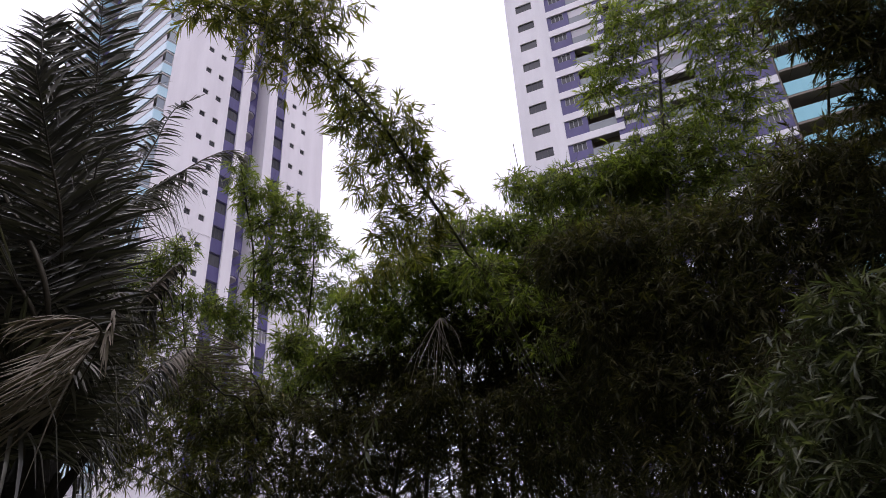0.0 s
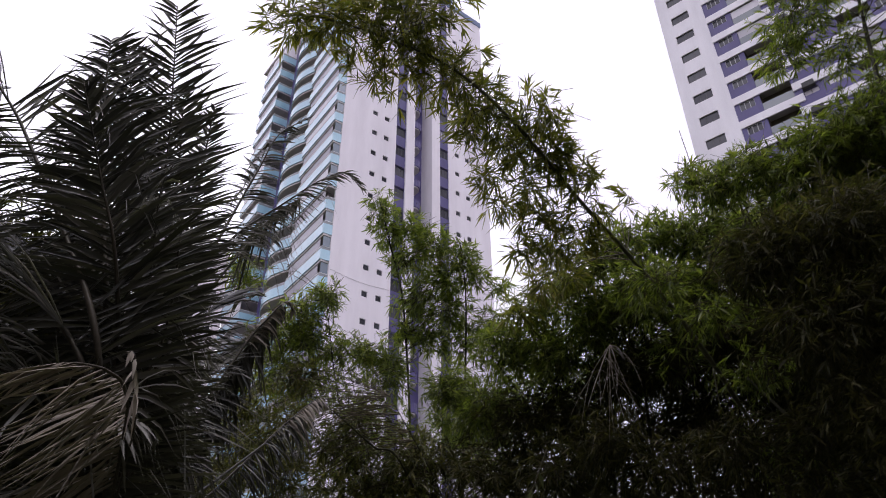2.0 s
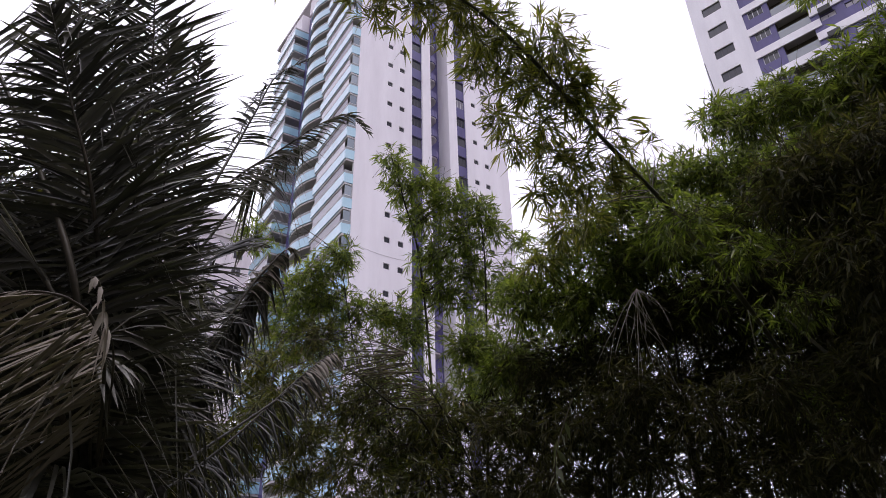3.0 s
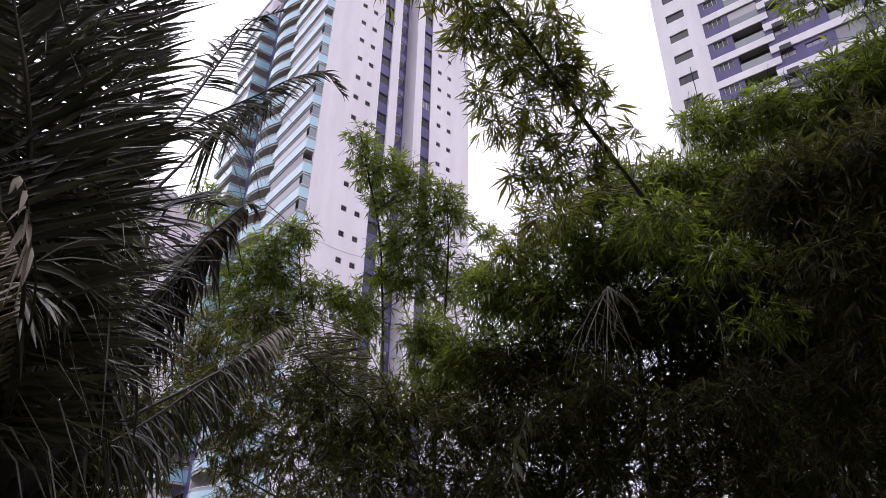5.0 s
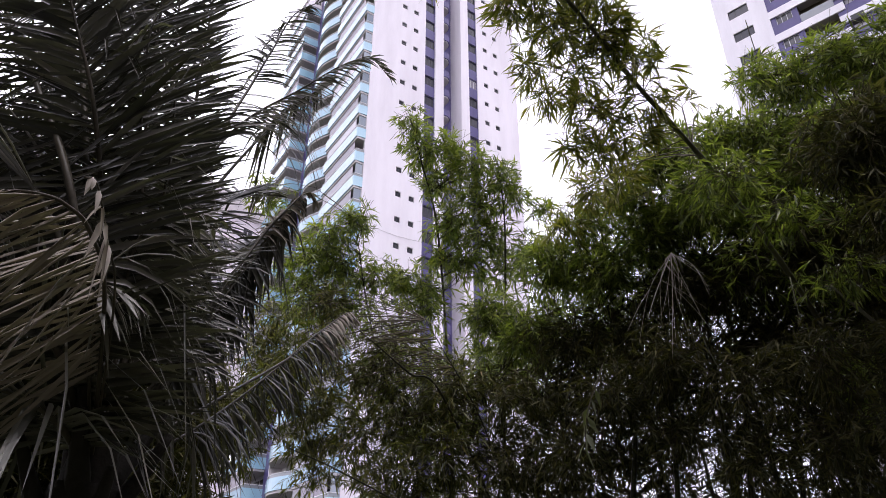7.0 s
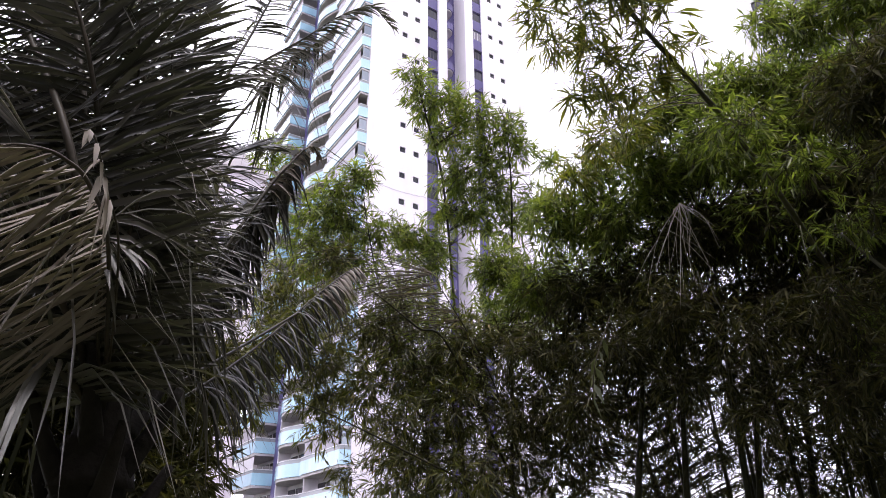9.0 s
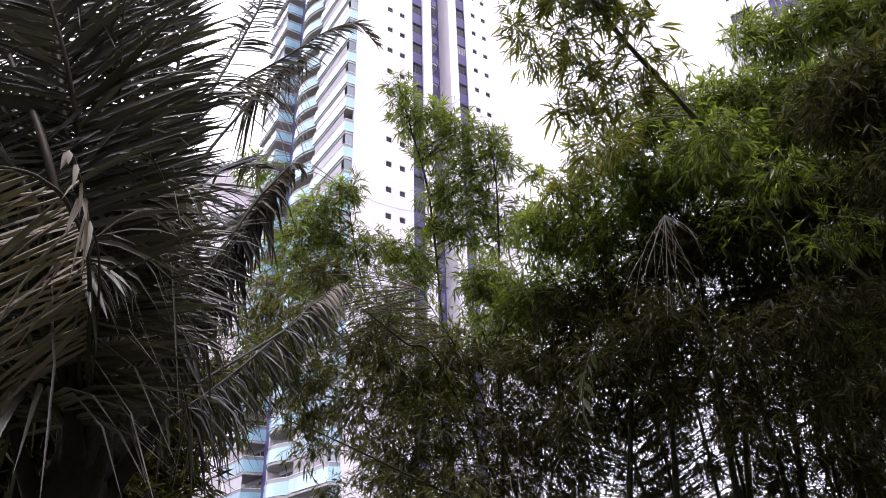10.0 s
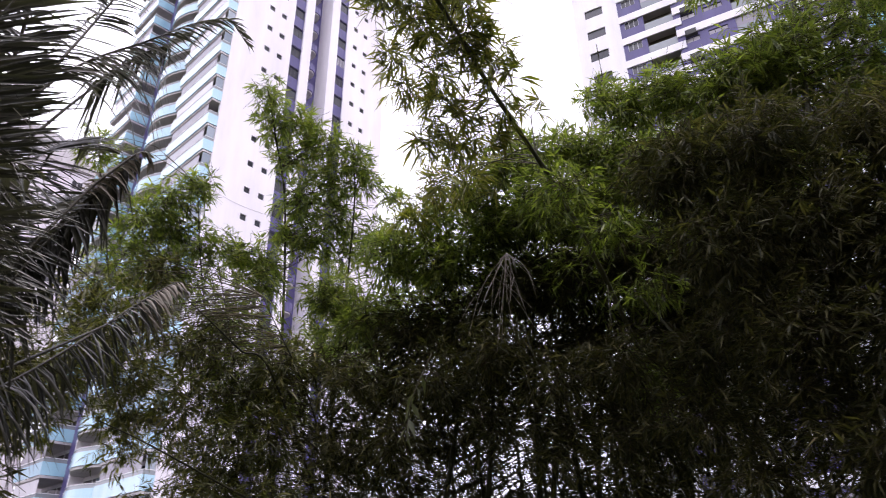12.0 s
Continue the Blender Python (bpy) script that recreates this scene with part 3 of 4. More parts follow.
MID_TUFTS = [
    (5.48, 7.54, 7.99, 0.28, 45), (5.69, 7.66, 7.72, 0.3, 55), (5.95, 7.36, 7.69, 0.3, 55), (6.07, 7.61, 7.30, 0.38, 80),
    (6.23, 7.20, 7.45, 0.32, 60), (6.59, 7.01, 7.34, 0.3, 60), (6.50, 7.37, 7.01, 0.42, 90), (6.82, 7.04, 7.08, 0.28, 45),
    (6.34, 7.78, 6.85, 0.4, 85), (6.78, 7.45, 6.61, 0.42, 85), (6.59, 7.81, 6.33, 0.42, 85), (7.05, 7.51, 6.21, 0.38, 70),
    (6.37, 8.04, 6.43, 0.3, 45), (6.15, 8.21, 5.98, 0.4, 80), (7.07, 6.74, 6.78, 0.22, 25), (7.11, 7.01, 6.39, 0.3, 45),
]
LEFT_TUFTS = [
    (5.00, 8.11, 6.57, 0.28, 60), (4.79, 8.34, 6.37, 0.36, 90), (4.65, 8.58, 6.08, 0.45, 120), (5.03, 8.40, 6.08, 0.4, 100),
    (5.47, 8.26, 5.93, 0.35, 70), (4.69, 8.80, 5.62, 0.55, 150), (5.28, 8.55, 5.57, 0.5, 120), (5.83, 8.28, 5.98, 0.3, 55),
    (6.08, 8.07, 5.58, 0.4, 80), (4.06, 8.86, 6.99, 0.35, 60), (5.67, 8.29, 5.14, 0.5, 85), (6.17, 8.10, 4.85, 0.5, 80),
    (5.78, 8.46, 4.55, 0.5, 75), (6.41, 7.89, 4.28, 0.55, 110), (6.03, 8.24, 4.01, 0.4, 55),
]
CLUMP_TOP = [
    (6.51, 5.49, 5.76, 0.35, 100), (6.50, 4.99, 5.90, 0.4, 130), (6.47, 4.51, 6.00, 0.35, 100), (6.77, 4.41, 6.24, 0.4, 130),
    (7.19, 4.18, 6.40, 0.4, 140), (7.43, 3.87, 6.28, 0.45, 160), (7.47, 3.77, 7.13, 0.35, 80), (7.62, 3.52, 6.91, 0.45, 150),
    (7.53, 3.04, 6.89, 0.4, 140), (7.78, 2.80, 6.66, 0.5, 180), (7.76, 2.37, 6.81, 0.5, 180), (7.83, 1.98, 6.80, 0.55, 200),
    (8.10, 2.26, 6.36, 0.5, 180),
]
CLUMP_FRONT = [
    (6.35, 5.96, 5.39, 0.5, 170), (6.63, 5.48, 5.18, 0.5, 180), (6.83, 4.92, 5.51, 0.5, 190), (7.05, 4.42, 5.66, 0.5, 190),
    (7.42, 4.00, 5.63, 0.55, 220), (7.58, 3.40, 5.96, 0.55, 220), (7.78, 2.94, 5.89, 0.6, 240), (7.99, 2.51, 5.70, 0.6, 240),
    (6.47, 7.14, 5.25, 0.5, 150), (6.59, 6.67, 4.86, 0.5, 160),
]
CLUMP_BELLY = [
    (6.71, 6.08, 4.60, 0.6, 200), (6.94, 5.48, 4.62, 0.6, 210), (7.18, 4.89, 4.96, 0.6, 220), (7.47, 4.41, 4.95, 0.6, 220),
    (7.74, 3.82, 5.21, 0.65, 240), (7.94, 3.29, 5.21, 0.65, 250), (8.16, 2.81, 5.03, 0.65, 250), (8.20, 3.68, 4.57, 0.6, 200),
    (8.43, 3.19, 4.38, 0.65, 220), (7.90, 4.43, 4.52, 0.55, 130),
]
CLUMP_SKIRT = [
    (6.44, 7.08, 4.26, 0.55, 150), (6.68, 6.41, 3.98, 0.6, 150), (6.93, 5.83, 3.97, 0.6, 130), (6.57, 7.20, 3.55, 0.6, 150),
    (6.85, 6.43, 3.37, 0.6, 110), (7.38, 5.41, 4.34, 0.5, 120), (7.19, 5.74, 3.38, 0.5, 70), (7.66, 4.97, 4.36, 0.5, 80),
    (8.04, 5.14, 3.59, 0.6, 70), (8.38, 4.32, 3.96, 0.6, 80), (8.62, 3.76, 3.89, 0.6, 100), (8.81, 3.20, 3.82, 0.7, 150),
    (8.59, 4.17, 3.31, 0.6, 60), (8.86, 3.50, 3.16, 0.7, 90), (6.64, 7.26, 2.98, 0.6, 90), (7.35, 5.99, 2.84, 0.7, 70),
    (8.40, 4.75, 2.84, 0.7, 60), (8.79, 3.89, 2.71, 0.7, 70),
]
TALL_TUFTS = [
    (7.72, 1.07, 9.14, 0.54, 87), (7.69, 1.69, 9.06, 0.48, 87), (7.7, 2.1, 8.76, 0.48, 93), (7.89, 2.43, 8.41, 0.34, 56),
    (8.17, 1.85, 8.28, 0.48, 75), (8.06, 0.84, 8.81, 0.54, 100), (8.02, 0.38, 8.69, 0.6, 137), (8.4, 0.69, 8.2, 0.6, 131),
    (8.54, 1.2, 7.95, 0.54, 106), (8.68, 0.75, 7.6, 0.48, 100), (8.6, 1.76, 7.74, 0.42, 56), (8.53, 2.11, 7.26, 0.42, 75),
    (8.7, 1.38, 7.0, 0.54, 125), (8.63, 0.82, 6.72, 0.6, 150), (7.49, 1.91, 9.38, 0.42, 62), (7.43, 0.74, 9.82, 0.6, 100),
    (7.69, 0.0, 9.25, 0.72, 137),
]
TALL_CROWN = [
    (7.84, 1.77, 7.10, 0.46, 48), (8.03, 1.47, 7.20, 0.46, 48), (8.12, 1.20, 6.93, 0.46, 48), (7.86, 1.98, 6.71, 0.46, 48),
    (8.23, 1.75, 6.75, 0.46, 48), (8.27, 1.49, 6.54, 0.46, 48), (8.51, 1.23, 6.55, 0.46, 48), (8.36, 1.99, 6.35, 0.46, 48),
    (8.60, 1.70, 6.20, 0.46, 48), (8.58, 1.43, 6.06, 0.46, 48), (7.63, 2.16, 6.81, 0.46, 48), (7.57, 2.47, 6.65, 0.46, 48),
]
RIGHT_TUFTS = [
    (5.35, -0.24, 6.10, 0.4, 90), (5.55, -0.48, 5.83, 0.4, 90), (5.57, -0.61, 5.45, 0.4, 90), (5.39, -0.57, 6.04, 0.5, 120),
    (5.42, -0.84, 5.62, 0.5, 110), (5.78, -0.41, 5.16, 0.3, 35), (6.45, 0.07, 5.23, 0.45, 120), (6.33, -0.26, 5.02, 0.5, 140),
    (6.54, 0.39, 5.04, 0.55, 200), (6.55, 0.04, 4.59, 0.6, 220), (6.42, -0.35, 4.37, 0.6, 210), (6.81, 0.82, 4.87, 0.6, 220),
    (6.68, 0.55, 4.23, 0.6, 220), (6.44, 0.09, 3.78, 0.6, 220),
]
SHADE_TUFTS = [
    (6.84, 1.35, 5.09, 0.6, 200), (6.59, 2.12, 5.20, 0.55, 200), (6.48, 2.77, 5.17, 0.5, 180), (6.84, 1.23, 4.14, 0.65, 230),
    (6.80, 1.85, 4.43, 0.65, 230), (6.59, 2.53, 4.43, 0.6, 210), (6.68, 0.84, 3.53, 0.65, 220), (6.81, 1.52, 3.39, 0.65, 200),
    (6.77, 2.18, 3.64, 0.65, 190), (6.82, 1.07, 2.79, 0.65, 180), (6.45, 0.31, 2.96, 0.7, 220), (6.87, 1.85, 2.71, 0.65, 150),
]
NEAR_TUFTS = [
    (5.00, 0.27, 3.27, 0.29, 26), (4.83, 0.07, 3.23, 0.26, 22), (5.05, 0.49, 3.03, 0.32, 30), (4.93, 0.20, 2.93, 0.32, 32), (5.25, 0.78, 2.81, 0.27, 20), (4.96, 0.49, 2.64, 0.32, 34), (4.83, 0.22, 2.55, 0.32, 32),
    (4.98, 0.75, 2.35, 0.29, 26), (4.86, 0.48, 2.23, 0.32, 32), (5.35, 0.95, 2.99, 0.21, 9), (4.78, 0.02, 2.84, 0.32, 30), (4.86, 0.73, 2.01, 0.32, 30), (4.73, 0.39, 1.96, 0.32, 30),
]

LEANING_MORE = [
    (4.85, 4.41, 5.93, 0.2, 32), (4.68, 4.41, 6.22, 0.22, 36), (4.98, 4.16, 6.01, 0.25, 45), (4.91, 3.90, 6.11, 0.25, 40),
    (5.42, 4.35, 5.60, 0.25, 45), (5.75, 4.40, 5.54, 0.3, 60), (5.24, 4.06, 5.69, 0.22, 36), (5.45, 3.97, 5.54, 0.25, 45),
    (5.46, 3.78, 5.67, 0.2, 28), (5.88, 4.89, 5.65, 0.28, 60), (6.06, 5.42, 5.62, 0.28, 60), (6.25, 3.89, 6.35, 0.13, 10),
    (5.07, 3.67, 6.11, 0.22, 34), (5.25, 3.58, 6.01, 0.14, 14), (4.79, 3.59, 6.38, 0.25, 40), (4.68, 4.05, 6.47, 0.28, 50),
    (4.36, 4.21, 6.71, 0.3, 60),
]
LEFT_MORE = [
    (4.15, 7.88, 4.27, 0.4, 120), (3.76, 8.04, 3.88, 0.4, 130), (3.38, 8.00, 3.65, 0.4, 120), (4.74, 8.26, 4.08, 0.4, 100),
    (5.31, 8.27, 4.58, 0.4, 90), (5.33, 8.25, 3.89, 0.45, 110), (4.80, 8.33, 3.71, 0.3, 50), (5.62, 7.99, 4.84, 0.45, 120),
    (5.75, 7.93, 4.14, 0.5, 150), (5.63, 7.98, 3.36, 0.5, 150), (5.77, 7.96, 2.94, 0.5, 140), (6.04, 7.41, 4.33, 0.5, 160),
    (5.96, 7.45, 3.61, 0.5, 160), (6.05, 7.29, 2.88, 0.5, 130), (4.05, 8.05, 4.82, 0.4, 110), (4.76, 8.24, 4.75, 0.35, 80),
    (4.85, 8.36, 5.47, 0.35, 90), (5.22, 8.51, 2.91, 0.22, 24),
]
SKIRT_MORE = [
    (6.35, 5.36, 3.83, 0.5, 130), (6.48, 4.76, 4.02, 0.5, 150), (6.60, 4.88, 3.39, 0.5, 120), (6.72, 4.21, 3.68, 0.55, 150),
    (6.81, 4.33, 3.07, 0.5, 100), (6.83, 3.59, 3.71, 0.55, 150), (6.92, 3.72, 3.12, 0.5, 90), (6.96, 3.10, 3.26, 0.6, 160),
    (6.91, 2.93, 3.72, 0.5, 140), (6.99, 2.75, 2.75, 0.6, 140), (6.17, 5.74, 3.33, 0.5, 110), (5.92, 6.09, 3.90, 0.4, 90),
    (7.10, 2.23, 3.13, 0.6, 140),
]
LOW_MORE = [
    (7.67, 5.22, 4.01, 0.5, 110), (7.98, 4.54, 4.23, 0.55, 160), (8.25, 4.04, 4.13, 0.6, 190), (8.22, 4.45, 3.56, 0.5, 110),
    (8.43, 4.07, 3.40, 0.6, 150), (8.14, 5.05, 3.57, 0.4, 60), (7.34, 5.66, 4.08, 0.45, 100), (6.76, 6.35, 4.04, 0.5, 120),
    (7.14, 6.15, 3.43, 0.4, 50), (8.64, 4.34, 2.79, 0.5, 90), (8.39, 4.82, 2.94, 0.5, 60), (6.46, 6.72, 3.35, 0.5, 110),
    (7.82, 5.88, 3.10, 0.45, 40), (7.00, 6.58, 2.91, 0.4, 40),
]

FRINGE_TUFTS = [
    (7.03, 7.17, 3.33, 0.38, 26), (7.20, 7.04, 3.17, 0.38, 26), (7.44, 6.81, 3.13, 0.38, 26), (7.59, 6.65, 3.12, 0.38, 26), (7.99, 6.22, 2.84, 0.38, 26), (8.33, 5.69, 3.05, 0.38, 26), (8.52, 5.39, 3.05, 0.38, 26), (8.66, 5.14, 3.01, 0.38, 26), (8.93, 4.64, 2.94, 0.38, 26), (9.09, 4.26, 2.90, 0.38, 26),
    (6.62, 7.64, 2.69, 0.38, 30), (7.06, 7.24, 2.82, 0.38, 30), (7.34, 6.98, 2.73, 0.38, 30), (7.88, 6.37, 2.75, 0.38, 30), (7.97, 6.27, 2.66, 0.38, 30), (8.19, 5.96, 2.73, 0.38, 30), (8.56, 5.40, 2.63, 0.38, 30), (8.72, 5.13, 2.61, 0.38, 30), (8.73, 5.11, 2.58, 0.38, 30), (9.01, 4.51, 2.71, 0.38, 30),
]
LEANING_FOOT = [(6.0, 3.55, 5.1, 0.35, 30), (6.55, 3.45, 4.9, 0.4, 34), (7.1, 3.4, 4.45, 0.4, 26), (7.7, 3.6, 3.8, 0.5, 30), (6.3, 3.95, 5.3, 0.45, 50), (6.9, 2.9, 4.9, 0.4, 22)]

bamboo("tall bamboo leaning over with an arching leafy tip", [[(9.9, 4.3, 0), (9.4, 4.15, 2.0), (8.5, 4.0, 3.5), (7.3, 3.85, 4.55), (6.2, 3.75, 5.25), (5.26, 3.76, 5.83),
       (4.5, 3.72, 6.25), (3.85, 3.8, 6.62), (3.3, 4.04, 6.86), (2.76, 4.37, 7.07), (2.46, 4.62, 7.12)]], LEANING_TUFTS + LEANING_MORE, 11, YELLOWING, r=0.03, culm=GREYCULM, dense=0.62, leaf=0.165, per=9, wide=0.105)
bamboo("slender bamboo shoots with bright leafy tips", [[(6.9, 8.4, 0), (6.7, 8.3, 4), (6.2, 7.9, 6.6), (5.7, 7.6, 7.5), (5.4, 7.45, 8.0)],
       [(7.1, 8.0, 0), (7.1, 7.7, 4.5), (6.8, 7.2, 6.6), (6.5, 6.95, 7.5)]], MID_TUFTS, 12, BAMBOO, r=0.026, dense=1.5, leaf=0.15)
bamboo("small dark green bamboo growing behind the palm", [[(6.7, 8.4, 0), (6.35, 8.4, 3.0), (5.5, 8.35, 5.2), (5.0, 8.1, 6.6)],
       [(6.2, 8.2, 0), (6.2, 8.2, 2.5), (6.0, 8.2, 4.2), (5.4, 8.0, 5.6)]], LEFT_TUFTS, 13, BAMBOO, r=0.022, dense=1.5, leaf=0.13)
bamboo("lacy dark bamboo leaning out of the thicket", [[(7.6, 7.6, 0), (7.2, 7.5, 2.2), (6.4, 7.2, 3.8), (5.4, 7.0, 4.9)], [(6.6, 7.8, 0), (6.3, 7.6, 2.4), (5.8, 7.3, 3.9)],
       [(8.2, 7.4, 0), (7.4, 7.3, 1.6), (6.53, 6.95, 2.52), (5.86, 7.32, 2.85), (5.18, 7.58, 3.17), (4.70, 7.68, 3.36), (4.27, 7.73, 3.49)], [(8.0, 7.9, 0), (7.3, 7.8, 2.4), (5.83, 7.25, 4.14), (5.42, 7.32, 4.37), (5.06, 7.33, 4.57), (4.66, 7.33, 4.78)]],
       LEFT_MORE, 23, OLIVE, r=0.02, dense=1.1, leaf=0.14, behind=0.8)
bamboo("dense bamboo clump with sunlit crown", [[(8.6, 4.4, 0), (8.5, 4.4, 3), (8.2, 4.2, 5.6), (7.7, 3.6, 7.2)], [(8.3, 4.9, 0), (8.1, 4.9, 3), (7.5, 4.8, 5.4), (6.9, 4.9, 6.6)],
       [(8.9, 3.9, 0), (8.8, 3.6, 3.2), (8.3, 2.9, 6), (7.8, 2.4, 7.3)]], CLUMP_TOP, 14, BAMBOO, r=0.034, dense=1.35, leaf=0.14, behind=0.9, squeeze=0.9, group="bamboo clump")
bamboo("dense dark bamboo clump with hanging sprays", [[(8.0, 5.2, 0), (7.9, 5.2, 2.8), (7.4, 5.0, 5.2)], [(7.8, 5.8, 0), (7.6, 5.8, 3), (7.0, 5.8, 5.2)],
       [(8.4, 4.6, 0), (8.3, 4.5, 3), (7.8, 4.2, 5.5)]], CLUMP_FRONT + LEANING_FOOT, 15, BAMBOO, r=0.03, dense=2.2, leaf=0.13, behind=1.3, squeeze=0.85, group="bamboo clump")
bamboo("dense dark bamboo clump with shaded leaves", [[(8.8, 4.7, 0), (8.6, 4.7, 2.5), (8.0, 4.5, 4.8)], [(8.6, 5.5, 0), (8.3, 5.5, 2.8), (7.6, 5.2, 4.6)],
       [(9.0, 3.4, 0), (8.9, 3.3, 3), (8.5, 2.9, 5.2)]], CLUMP_BELLY, 16, SHADED_BAMBOO, r=0.03, dense=2.0, leaf=0.12, behind=1.4, squeeze=0.8, group="bamboo clump")
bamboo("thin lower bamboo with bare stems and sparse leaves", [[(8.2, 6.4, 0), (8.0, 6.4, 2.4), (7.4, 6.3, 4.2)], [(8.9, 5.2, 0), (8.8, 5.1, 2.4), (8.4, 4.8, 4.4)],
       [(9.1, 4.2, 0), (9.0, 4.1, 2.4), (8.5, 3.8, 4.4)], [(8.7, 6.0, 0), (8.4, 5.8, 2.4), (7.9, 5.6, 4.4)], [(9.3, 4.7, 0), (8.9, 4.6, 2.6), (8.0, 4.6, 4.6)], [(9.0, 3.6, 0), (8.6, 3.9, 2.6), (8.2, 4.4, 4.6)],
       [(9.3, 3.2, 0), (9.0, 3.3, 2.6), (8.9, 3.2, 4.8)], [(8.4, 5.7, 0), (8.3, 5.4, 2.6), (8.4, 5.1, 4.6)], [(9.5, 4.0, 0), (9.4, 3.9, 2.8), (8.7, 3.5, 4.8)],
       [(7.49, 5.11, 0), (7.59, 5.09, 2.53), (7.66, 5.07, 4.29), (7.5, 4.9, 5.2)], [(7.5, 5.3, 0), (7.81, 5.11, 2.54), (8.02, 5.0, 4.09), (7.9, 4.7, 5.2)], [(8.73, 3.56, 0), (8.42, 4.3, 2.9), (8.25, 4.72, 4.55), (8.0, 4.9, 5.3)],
       [(7.0, 5.63, 0), (7.29, 5.53, 2.55), (7.46, 5.48, 4.11), (7.3, 5.3, 5.1)], [(6.34, 5.87, 0), (6.86, 5.75, 2.55), (7.13, 5.69, 3.87), (7.1, 5.4, 4.9)], [(7.92, 5.05, 0), (8.39, 4.92, 2.55), (8.63, 4.84, 3.91), (8.5, 4.6, 5.0)]], CLUMP_SKIRT + SKIRT_MORE + LOW_MORE + FRINGE_TUFTS, 17, SHADED_BAMBOO, r=0.042, dense=1.0, leaf=0.12, per=8, behind=1.5, squeeze=0.8, group="bamboo clump")
bamboo("tall upright bamboo with loose airy foliage", [[(7.3, 2.4, 0), (7.55, 2.15, 3), (7.8, 1.9, 5.6), (7.95, 1.72, 7.2), (8.15, 1.5, 9), (8.3, 1.3, 10.6)]], TALL_TUFTS + TALL_CROWN, 18, BAMBOO, r=0.045, dense=1.4, leaf=0.15)
bamboo("bamboo with overhanging dark green sprays", [[(8.4, 0.6, 0), (8.0, 0.5, 2.5), (7.2, 0.2, 4.6), (6.0, -0.3, 6.0), (5.4, -0.6, 6.6)]], RIGHT_TUFTS, 19, SHADED_BAMBOO, r=0.03, dense=1.8, leaf=0.14, group="bamboo clump")
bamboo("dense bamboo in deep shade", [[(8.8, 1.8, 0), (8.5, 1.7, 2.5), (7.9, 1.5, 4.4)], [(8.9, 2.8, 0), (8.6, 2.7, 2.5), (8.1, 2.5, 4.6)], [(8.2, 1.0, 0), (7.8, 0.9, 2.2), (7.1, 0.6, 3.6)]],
       SHADE_TUFTS, 20, SHADED_BAMBOO, r=0.03, dense=2.6, leaf=0.125, behind=1.4, squeeze=0.9, group="bamboo clump")
bamboo("low bamboo spray with broad pale leaves", [[(6.0, -0.3, 0), (5.7, -0.1, 1.4), (5.3, 0.15, 2.8), (4.95, 0.25, 3.6)]], NEAR_TUFTS, 21, BAMBOO3, leaf=0.145, per=9, r=0.02, wide=0.13, dense=2.6)

UNDER_TUFTS = [
    (1.15, 6.29, 4.81, 0.55, 170), (1.50, 6.42, 4.77, 0.55, 170), (1.24, 6.40, 4.34, 0.55, 170), (1.59, 6.52, 4.27, 0.55, 170), (1.89, 6.53, 4.45, 0.55, 170),
    (1.42, 6.57, 3.88, 0.55, 170), (1.78, 6.57, 3.81, 0.55, 170), (2.11, 6.69, 3.95, 0.55, 170), (1.58, 6.59, 3.39, 0.55, 170), (2.02, 6.66, 3.37, 0.55, 170),
    (1.84, 7.14, 3.82, 0.6, 220), (2.45, 7.30, 3.79, 0.6, 220), (3.11, 7.42, 3.63, 0.5, 160), (1.91, 7.12, 3.12, 0.6, 240), (2.43, 7.26, 3.12, 0.6, 240),
    (2.98, 7.37, 3.11, 0.5, 170), (2.15, 6.98, 2.57, 0.6, 240), (2.75, 7.09, 2.53, 0.5, 170), (1.49, 6.88, 3.34, 0.6, 200), (1.59, 6.80, 2.66, 0.6, 200),
    (3.20, 7.27, 2.66, 0.35, 60), (1.44, 7.11, 4.24, 0.5, 140), (1.99, 7.27, 4.34, 0.5, 150), (2.87, 7.46, 4.34, 0.45, 110), (2.16, 6.81, 2.13, 0.6, 200), (2.78, 6.91, 2.06, 0.5, 150),
]
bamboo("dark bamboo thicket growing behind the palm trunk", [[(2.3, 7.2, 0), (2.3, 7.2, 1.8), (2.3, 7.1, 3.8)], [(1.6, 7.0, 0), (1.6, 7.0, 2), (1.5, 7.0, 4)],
       [(2.9, 7.4, 0), (2.9, 7.4, 2), (2.9, 7.4, 4.2)]], UNDER_TUFTS, 22, SHADED_BAMBOO, r=0.024, dense=1.6)


